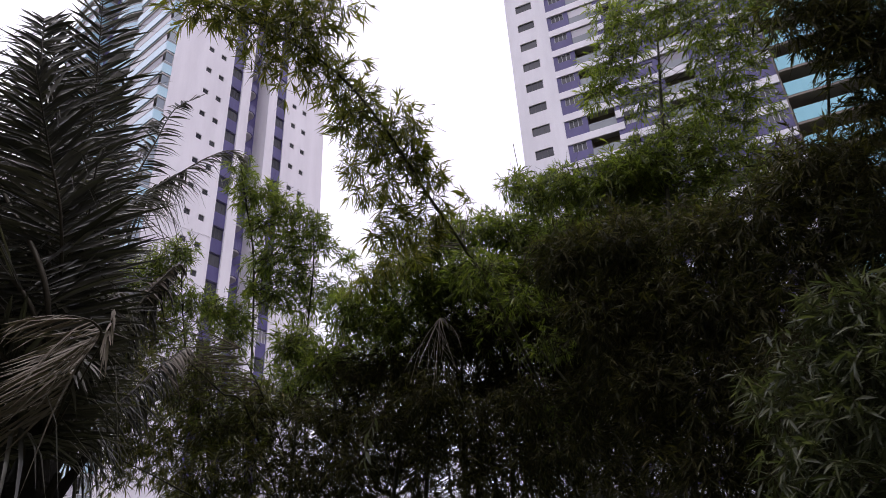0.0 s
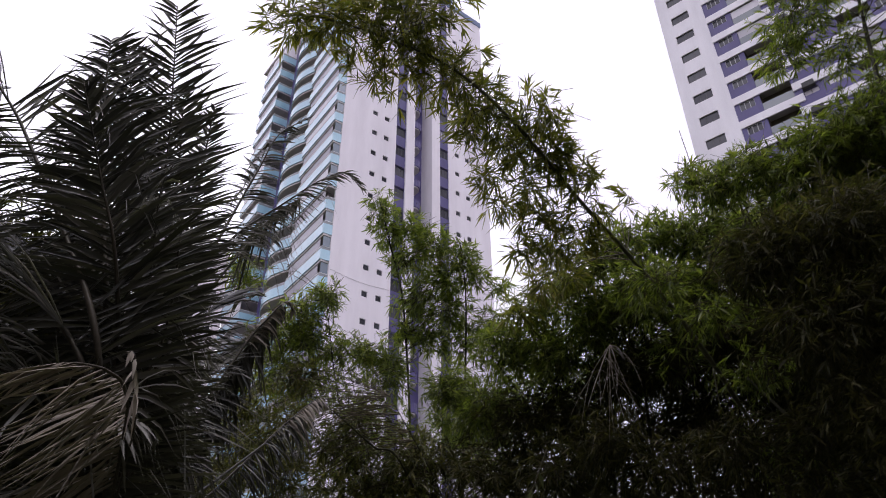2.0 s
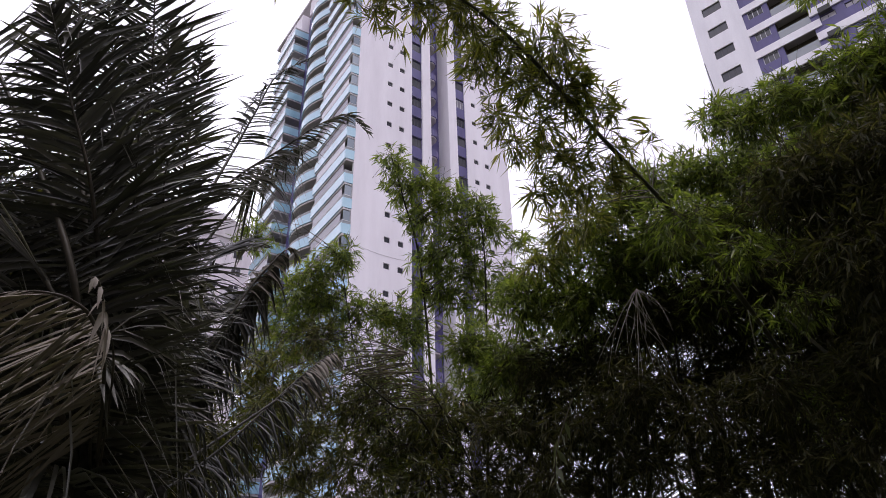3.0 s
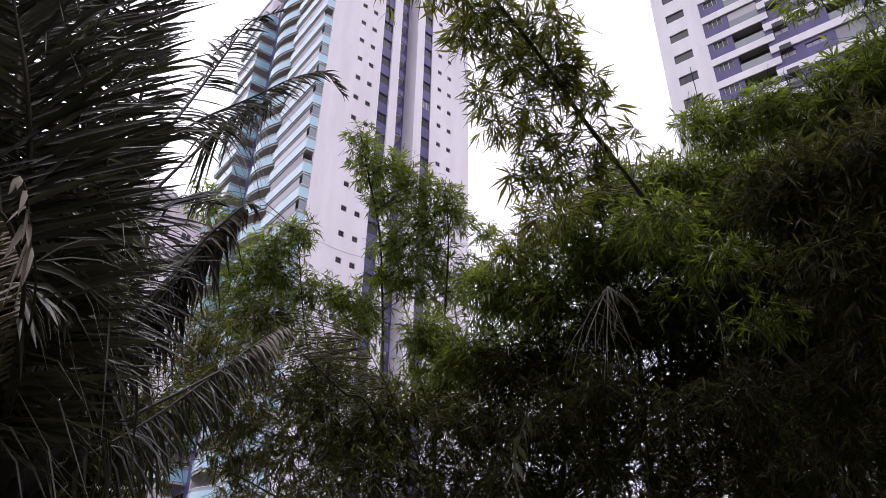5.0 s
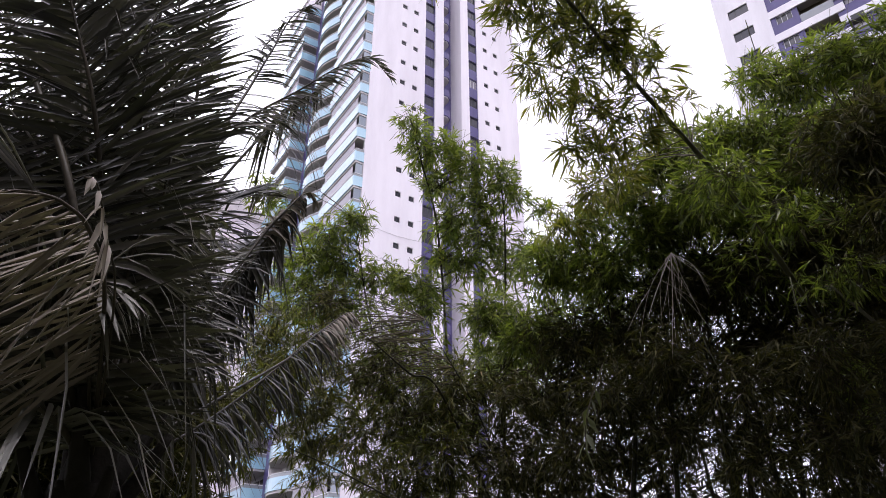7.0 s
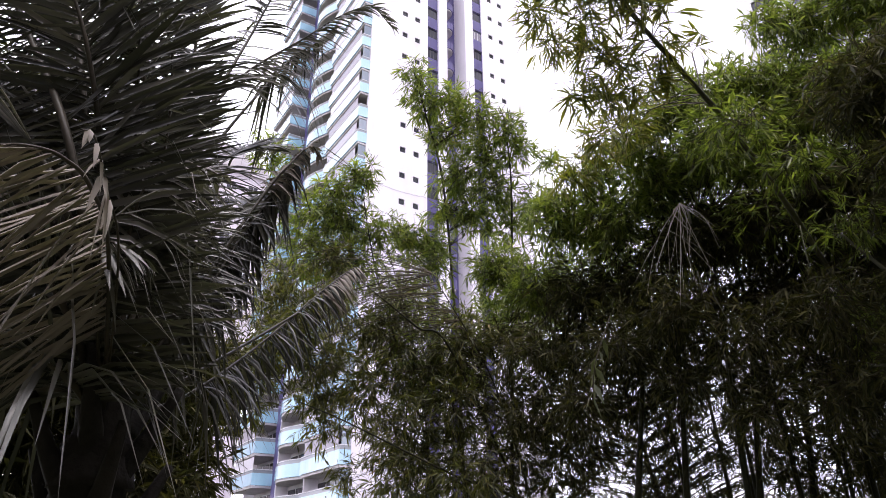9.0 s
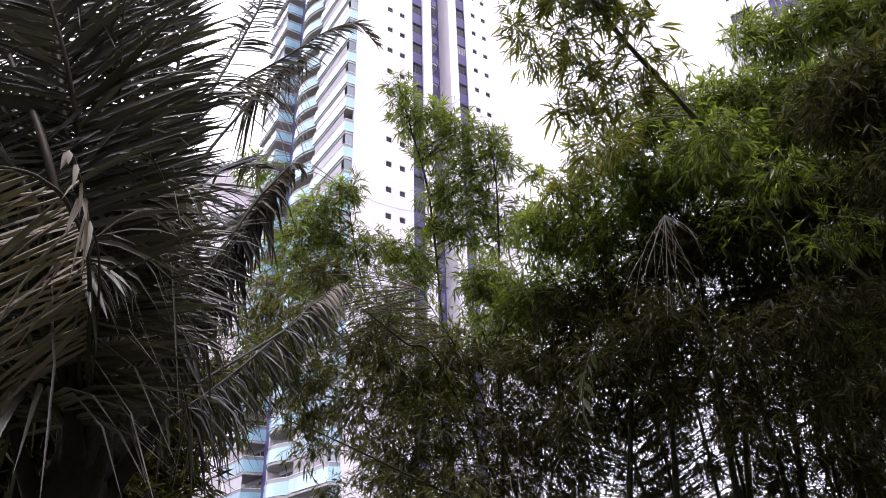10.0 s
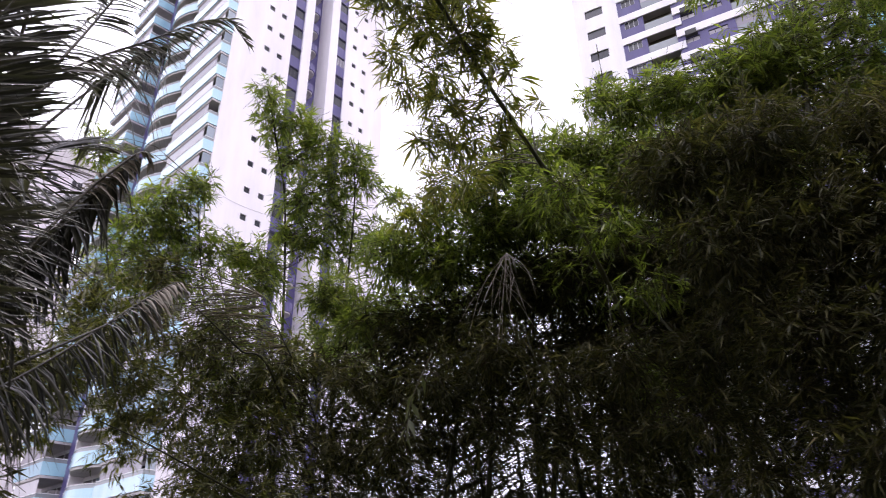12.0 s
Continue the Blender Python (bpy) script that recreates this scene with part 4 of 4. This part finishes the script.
def dead_spray():
    """Dry leafless twigs that hang out of the clump."""
    rng = np.random.default_rng(31)
    o = Vector((6.17, 4.33, 4.8))
    t = thing("dead_branch", o, "dry grey leafless bamboo twigs hanging from the clump", "dead branch")
    ends = ((-0.13, 0.38, -0.76), (0.18, 0.09, -0.70), (0.01, 0.19, -0.49), (0.08, -0.05, -0.32), (0.12, -0.1, -0.62), (0.05, 0.2, -0.9), (-0.2, 0.2, -0.6))
    for e in ends + tuple((x * 0.7 + 0.06, y * 0.8 - 0.12, z * 0.75) for x, y, z in ends[:5]):
        e = Vector(e)
        mid = e * 0.5 + Vector((0.07 * rng.normal(), 0.07 * rng.normal(), 0.06 + 0.05 * rng.normal()))
        part("twig", tube("twig", smooth_line([Vector((0, 0, 0)), mid, e], 8), 0.004, 0.0015, DRYTWIG, sides=5), t)
        fork = mid + (e - mid) * 0.4 + Vector((0.14 * rng.normal(), 0.14 * rng.normal(), -0.18))
        part("twig", tube("twig", smooth_line([mid, (mid + fork) / 2 + Vector((0, 0, 0.02)), fork], 6), 0.0028, 0.0012, DRYTWIG, sides=4), t)
    part("stem", tube("stem", smooth_line([Vector((0.9, 0.5, 0.25)), Vector((0.4, 0.2, 0.15)), Vector((0, 0, 0))], 8), 0.012, 0.006, DRYTWIG, sides=6), t)


dead_spray()


def broken_culm():
    """A dry culm that leans across the dark inside of the clump."""
    o = Vector((7.13, 3.53, 4.44))
    t = thing("dead_branch", o, "broken dry brown culm leaning inside the clump", "dead branch")
    part("culm", tube("culm", smooth_line([Vector((0, 0, 0)), Vector((0.1, -0.25, -0.45)), Vector((0.35, -0.7, -1.3)), Vector((0.9, -1.2, -4.3))], 10), 0.012, 0.022, GREYCULM, sides=7, swell=0.15, node=0.25), t)


broken_culm()


def hanging_vine(pts):
    """A thin dry stem that hangs in the clump."""
    o = Vector(pts[0])
    t = thing("hanging_vine", o, "thin dry grey stem hanging inside the bamboo", "vine", "stems hanging in the clump")
    part("stem", tube("stem", smooth_line([Vector(q) - o for q in pts], 8), 0.005, 0.003, GREYCULM, sides=5), t)


hanging_vine(((6.67, 4.60, 4.38), (6.65, 4.55, 3.90), (6.70, 4.50, 3.49), (6.69, 4.56, 2.86)))
hanging_vine(((6.93, 3.74, 4.55), (6.87, 3.72, 4.19), (6.97, 3.74, 3.89), (7.08, 3.76, 3.53)))
hanging_vine(((6.72, 4.56, 4.32), (6.70, 4.44, 3.93), (6.95, 4.33, 3.37)))


def leafy_sprig():
    """A sprig of broader leaves that hangs in front of the clump."""
    rng = np.random.default_rng(41)
    pts = [Vector(q) for q in ((5.55, 4.71, 3.76), (5.24, 4.63, 3.32), (5.11, 4.57, 3.04))]
    o = pts[0]
    t = thing("leafy_sprig", o, "hanging sprig with a few broad green leaves", "plant")
    line = smooth_line([q - o for q in pts], 8)
    part("stem", tube("stem", line, 0.006, 0.003, TWIG, sides=5), t)
    for k in range(9):
        a = 2.4 * k
        base = np.array(tuple(line[-1 - (k * 3) // 2]))
        d = np.array((0.5 * math.cos(a), 0.5 * math.sin(a), -0.9))
        leaf = blades(base[None], d[None], np.array([0.15]), np.array([0.045]), rng)
        part("leaf", fast_mesh("leaf", *leaf, BAMBOO3), t)


leafy_sprig()


def bare_shoot():
    """A thin shoot with a few leaves that stands over the clump."""
    o = Vector((8.52, 4.14, 6.3))
    t = thing("bamboo_shoot", o, "thin bare bamboo shoot above the clump", "bamboo")
    line = smooth_line([Vector((0.3, 0.2, -1.2)), Vector((0, 0, 0)), Vector((-0.6, -0.26, 0.69)), Vector((-1.37, -0.56, 1.32))], 12)
    part("culm", tube("culm", line, 0.012, 0.004, TWIG, sides=6, swell=0.25, node=0.2), t)


bare_shoot()


# ---------------------------------------------------------------- coconut palm
def frond(palm, ctrl, rng, leaflet=0.5, pairs=100, mat=PALM, hang=0.3, bare=0.12, label="", ragged=0.06, stout=1.0, broad=1.3, fall=None, single=False, fold=0.22, sides=(-1, 1), full=0.0):
    """A palm frond: a curved rachis with two rows of folded strap leaflets. fall: the way in which limp leaflets hang; single: each leaflet a mesh of its own; full: how much longer the leaflets grow towards the tip."""
    line = smooth_line(ctrl, 14)
    stem = part("frond", tube("frond", line, 0.02 * stout, 0.003, RACHIS, sides=6), palm, label)
    pts = np.array([tuple(q) for q in line])
    seg = np.linalg.norm(np.diff(pts, axis=0), axis=1)
    run = np.concatenate([[0], np.cumsum(seg)])

    def along(u):
        return np.array([np.interp(min(max(u, 0), 1) * run[-1], run, pts[:, a]) for a in range(3)])

    v, t = [], []
    for i in range(pairs):
        u = bare + (1 - bare) * (i + 0.5) / pairs
        at = along(u)
        fwd = unit(along(u + 0.03) - along(u - 0.03))
        across = np.cross(fwd, (0, 0, 1.0))
        if np.linalg.norm(across) < 0.62:  # an upright rachis spreads its leaflets round the crown
            across = np.cross(fwd, (0.57, 0.82, 0.0))
        across = unit(across)
        up = np.cross(across, fwd)
        size = leaflet * (0.35 + 1.1 * math.sin(math.pi * min(1, 0.12 + u * 0.86)) ** 0.7) * (0.7 + 0.4 * rng.random())
        size *= 1 + full * u
        if u > 0.85:
            size *= 1 - (u - 0.85) * (2.6 - 1.6 * min(full, 1))
        for s in sides:
            if rng.random() < ragged:
                continue
            d = across * s * (0.95 - 0.35 * u) + fwd * (0.16 + 0.62 * u) + up * fold
            if fall is not None:
                d = unit(d) * 0.3 + np.array(fall) + rng.normal(size=3) * 0.14
            d = unit(d + rng.normal(size=3) * 0.1)
            w = unit(np.cross(d, up + rng.normal(size=3) * 0.25)) * 0.0095 * broad * (0.75 + 0.5 * rng.random())
            ridge = unit(np.cross(w, d)) * 0.006
            drop = hang * (0.4 + 1.2 * rng.random()) + (0.9 if rng.random() < 0.09 else 0)  # some are broken
            curl = across * rng.normal() * 0.09
            q = [at + d * size * e + (curl + np.array((0, 0, -1.0)) * drop) * size * e * e for e in (0.0, 0.3, 0.65, 1.0)]
            k = 0 if single else len(v)
            lv = []
            for j, wide in ((0, 0.4), (1, 1.0), (2, 0.75)):
                lv += [q[j] + w * wide, q[j] + ridge, q[j] - w * wide]
            lv.append(q[3])
            lt = []
            for j in range(2):
                a = k + 3 * j
                lt += [(a, a + 3, a + 1), (a + 1, a + 3, a + 4), (a + 1, a + 4, a + 2), (a + 2, a + 4, a + 5)]
            lt += [(k + 6, k + 9, k + 7), (k + 7, k + 9, k + 8)]
            if single:
                part("leaflet", fast_mesh("leaflet", np.array(lv), np.array(lt), mat), stem)
            else:
                v += lv
                t += lt
    if v:
        tagged(part("foliage", fast_mesh("foliage", np.array(v), np.array(t), mat), stem), kind="stuff")


def coconut_palm():
    rng = np.random.default_rng(5)
    foot = Vector((1.95, 4.75, 0))
    palm = thing("coconut_palm", foot, "coconut palm with ragged grey green fronds and dry brown ones", "palm tree")
    head = Vector((2.02, 4.5, 2.5)) - foot
    trunk = smooth_line([(0, 0, 0), (0.03, -0.08, 0.8), (0.06, -0.18, 1.6), head - Vector((0, 0, 0.05))], 20)
    part("trunk", tube("trunk", trunk, 0.19, 0.14, BARK, sides=14, swell=0.06, node=0.11), palm, "ringed brown palm trunk")
    part("crown_shaft", tube("crown_shaft", smooth_line([head - Vector((0, 0, 0.25)), head, head + Vector((0, 0, 0.4))], 6), 0.17, 0.05, BARK, sides=12), palm)
    for k in range(9):  # sheaths of fallen fronds
        a = 2.4 * k
        out = Vector((math.cos(a), math.sin(a), 0))
        low = head + Vector((0, 0, -0.5 + 0.06 * k))
        part("leaf_base", tube("leaf_base", smooth_line([low + out * 0.1, low + out * 0.19 + Vector((0, 0, 0.14)), low + out * 0.3 + Vector((0, 0, 0.36))], 5), 0.055, 0.02, BARK, sides=7), palm)

    def g(*pts, **kw):
        frond(palm, [head] + [Vector(q) - foot for q in pts], rng, **kw)

    # upright fronds, spread round the crown
    g((1.97, 4.45, 2.67), (1.85, 4.27, 2.99), (1.77, 4.13, 3.23), (1.73, 4.04, 3.52), (1.58, 3.91, 3.91), (1.41, 3.87, 4.27), (1.18, 3.84, 4.8), pairs=125, leaflet=0.46, hang=0.16, bare=0.04, stout=1.3, broad=1.5)
    g((2.04, 4.54, 2.67), (2.03, 4.62, 3.15), (1.98, 4.53, 3.61), (1.9, 4.42, 4.02), (1.83, 4.34, 4.48), (1.75, 4.24, 5.03), (1.55, 4.1, 6.0), full=0.8, pairs=120, leaflet=0.3, hang=0.1, bare=0.12, stout=1.3)
    g((2.1, 4.65, 3.15), (2.06, 4.66, 3.8), (1.98, 4.56, 4.5), (1.9, 4.5, 5.1), (1.8, 4.42, 5.6), full=0.4, pairs=85, leaflet=0.26, hang=0.12, bare=0.3)
    g((2.12, 4.79, 3.22), (2.16, 4.77, 3.97), (2.13, 4.66, 4.67), (2.09, 4.61, 5.33), (2.06, 4.53, 5.68), full=0.1, pairs=95, leaflet=0.26, hang=0.1, bare=0.25)
    g((1.96, 4.50, 3.20), (1.84, 4.51, 3.89), (1.68, 4.46, 4.50), (1.58, 4.42, 5.00), (1.38, 4.39, 5.7), full=0.6, pairs=100, bare=0.35, leaflet=0.36, hang=0.14)
    g((1.68, 4.09, 3.55), (1.52, 4.12, 4.17), (1.39, 4.13, 4.68), (1.31, 4.16, 5.11), (1.25, 4.18, 5.5), full=0.6, pairs=90, bare=0.4, leaflet=0.36, hang=0.18)
    g((1.65, 3.96, 3.37), (1.37, 4.28, 4.12), (1.10, 4.58, 4.74), (0.90, 4.69, 5.09), (0.64, 4.79, 5.41), (0.30, 4.95, 5.78), full=0.5, pairs=120, leaflet=0.48, hang=0.12)
    g((1.63, 4.01, 3.27), (1.22, 4.46, 3.89), (0.87, 4.75, 4.32), (0.45, 5.03, 4.65), pairs=90, bare=0.3, leaflet=0.48, hang=0.25)
    g((1.77, 4.21, 2.86), (1.55, 4.19, 3.1), (1.3, 4.28, 3.3), (0.95, 4.4, 3.4), pairs=90, leaflet=0.5, hang=0.5)
    g((1.80, 4.27, 2.65), (1.59, 4.37, 2.75), (1.3, 4.49, 2.75), (0.9, 4.6, 2.6), pairs=80, leaflet=0.5, hang=0.6)
    # older fronds behind them
    g((1.65, 4.15, 3.44), (1.39, 4.75, 4.09), (1.14, 5.12, 4.46), (0.79, 5.43, 4.69), pairs=95, leaflet=0.46, hang=0.4, bare=0.2)
    g((1.61, 4.18, 3.64), (1.39, 4.66, 4.45), (1.17, 5.04, 4.97), (0.88, 5.38, 5.33), pairs=50, leaflet=0.46, hang=0.4, bare=0.2)
    g((1.64, 4.14, 3.20), (1.41, 4.65, 3.59), (1.17, 5.00, 3.81), (0.89, 5.29, 3.86), pairs=95, leaflet=0.46, hang=0.4, bare=0.2)
    # long arching fronds, thinned by the wind
    g((2.13, 4.64, 3.78), (2.24, 4.73, 4.2), (2.34, 4.77, 4.64), (2.48, 4.86, 5.13), (2.59, 4.86, 5.54), (2.73, 4.89, 6.03), (3.0, 4.92, 6.4), pairs=80, leaflet=0.24, hang=0.3, bare=0.5, ragged=0.4, stout=0.8)
    g((2.14, 4.66, 3.76), (2.28, 4.73, 4.37), (2.5, 4.82, 4.85), (2.83, 4.87, 5.3), (3.13, 4.81, 5.67), (3.36, 4.81, 5.86), (3.58, 4.88, 5.83), mat=LIMP, pairs=70, leaflet=0.25, hang=0.5, bare=0.56, ragged=0.25, stout=0.6, broad=0.9, fall=(0.7, -0.35, 0.1), label="faded grey arching frond")
    g((2.24, 4.79, 3.89), (2.45, 5.01, 4.44), (2.67, 5.10, 4.93), (2.91, 5.16, 5.41), (3.11, 5.14, 5.66), pairs=40, leaflet=0.4, hang=1.6, bare=0.78, ragged=0.3, stout=0.8)
    g((2.11, 4.60, 3.16), (2.24, 4.78, 3.71), (2.44, 5.04, 4.20), (2.70, 5.29, 4.6), (3.01, 5.50, 4.8), pairs=95, leaflet=0.34, hang=0.3, bare=0.2)
    g((2.14, 4.62, 3.0), (2.28, 4.75, 3.4), (2.5, 4.95, 3.8), (2.75, 5.2, 4.15), (3.0, 5.4, 4.35), pairs=85, leaflet=0.34, hang=0.3, bare=0.25)
    # a broken frond with its folded tip, its leaflets hanging straight down
    g((2.26, 4.64, 2.97), (2.51, 4.79, 3.55), (2.72, 4.85, 3.98), (2.86, 4.81, 4.27), (2.94, 4.77, 4.37), pairs=115, leaflet=0.24, hang=0.4, bare=0.22, ragged=0.15, stout=1.0, fall=(0.1, 0.05, -0.85))
    g((2.3, 4.6, 3.0), (2.53, 4.73, 3.56), (2.72, 4.79, 3.96), (2.88, 4.76, 4.28), mat=GREYPALM, pairs=60, leaflet=0.3, hang=0.7, bare=0.3, ragged=0.3, stout=0.5, fall=(-0.8, 0.45, 0.1), sides=(-1,), label="faded grey half of a broken frond")
    g((2.62, 4.75, 3.85), (2.8, 4.74, 4.2), (2.93, 4.74, 4.39), (2.99, 4.73, 4.33), mat=DRYPALM, pairs=30, leaflet=0.14, hang=0.9, bare=0.75, stout=0.5, label="dry folded frond tip")
    # a low frond with a pale dry tip
    g((2.21, 4.73, 2.62), (2.48, 5.05, 2.8), (2.85, 5.4, 3.13), (3.23, 5.69, 3.52), (3.58, 5.85, 3.91), (3.91, 5.91, 4.2), pairs=95, leaflet=0.24, hang=0.6, bare=0.3, ragged=0.25, stout=0.6, broad=1.1, fall=(0.25, -0.1, -0.5))
    g((3.35, 5.75, 3.65), (3.62, 5.85, 3.95), (3.88, 5.9, 4.2), (3.98, 5.93, 4.17), mat=DRYPALM, pairs=20, leaflet=0.24, hang=0.5, bare=0.82, ragged=0.1, broad=1.3, stout=0.5, fall=(0.35, -0.25, -0.6), label="pale dry frond tip")
    # the dry brown frond that is folded over towards the path, and its curled pale ends
    g((1.81, 3.75, 2.96), (1.67, 3.31, 2.98), (1.58, 3.2, 2.99), (1.51, 3.2, 3.0), (1.43, 3.24, 3.0), (1.3, 3.32, 2.97), mat=DRYPALM, pairs=46, leaflet=0.38, hang=0.1, bare=0.3, broad=1.0, ragged=0.15, fall=(-0.9, 0.5, -0.78), single=True, stout=0.45, label="dry brown folded frond")
    g((1.84, 3.72, 2.94), (1.72, 3.35, 3.0), (1.64, 3.16, 3.06), (1.6, 3.12, 3.05), mat=PALEDRY, pairs=6, leaflet=0.09, hang=1.1, bare=0.78, broad=1.1, fall=(0.1, -0.1, -0.9), single=True, stout=0.25, label="curled pale frond end")
    # limp broad straps, bent at the middle
    g((1.84, 4.06, 2.97), (1.81, 3.87, 3.05), (1.87, 3.82, 3.03), (1.96, 3.82, 2.99), mat=LIMP, pairs=14, leaflet=0.22, hang=0.3, bare=0.75, broad=1.5, fall=(0.42, -0.22, -0.75), single=True, stout=0.4, label="limp faded frond with broad straps")
    g((1.86, 4.10, 2.84), (1.80, 3.89, 3.13), (1.91, 3.93, 3.22), (2.11, 4.07, 3.2), mat=LIMP, pairs=16, leaflet=0.25, hang=0.9, bare=0.6, ragged=0.4, broad=1.4, stout=0.4, label="limp faded frond with broad straps")
    # torn fronds with a few long strips left
    g((1.92, 4.23, 3.32), (1.81, 4.03, 3.90), (1.73, 3.93, 4.35), (1.75, 3.89, 4.54), mat=GREYPALM, pairs=50, leaflet=0.4, hang=1.6, bare=0.4, ragged=0.82, stout=0.5, label="torn grey frond")
    g((2.01, 4.28, 3.42), (1.98, 4.14, 3.88), (1.92, 4.04, 4.19), (1.95, 4.02, 4.37), mat=GREYPALM, pairs=50, leaflet=0.35, hang=1.6, bare=0.3, ragged=0.82, stout=0.5, label="torn grey frond")

    for pts in (((2.06, 4.31, 3.16), (2.08, 4.26, 3.49), (2.19, 4.26, 3.7), (2.31, 4.33, 3.75)), ((1.9, 4.0, 3.2), (1.94, 3.94, 3.42), (2.08, 3.98, 3.55), (2.22, 4.04, 3.53)),
                ((2.0, 4.25, 2.99), (2.04, 4.18, 3.2), (2.15, 4.22, 3.34), (2.28, 4.33, 3.35))):
        g(*pts, mat=LIMP, pairs=26, leaflet=0.3, hang=1.0, bare=0.5, ragged=0.55, stout=0.4, label="torn grey frond")


coconut_palm()
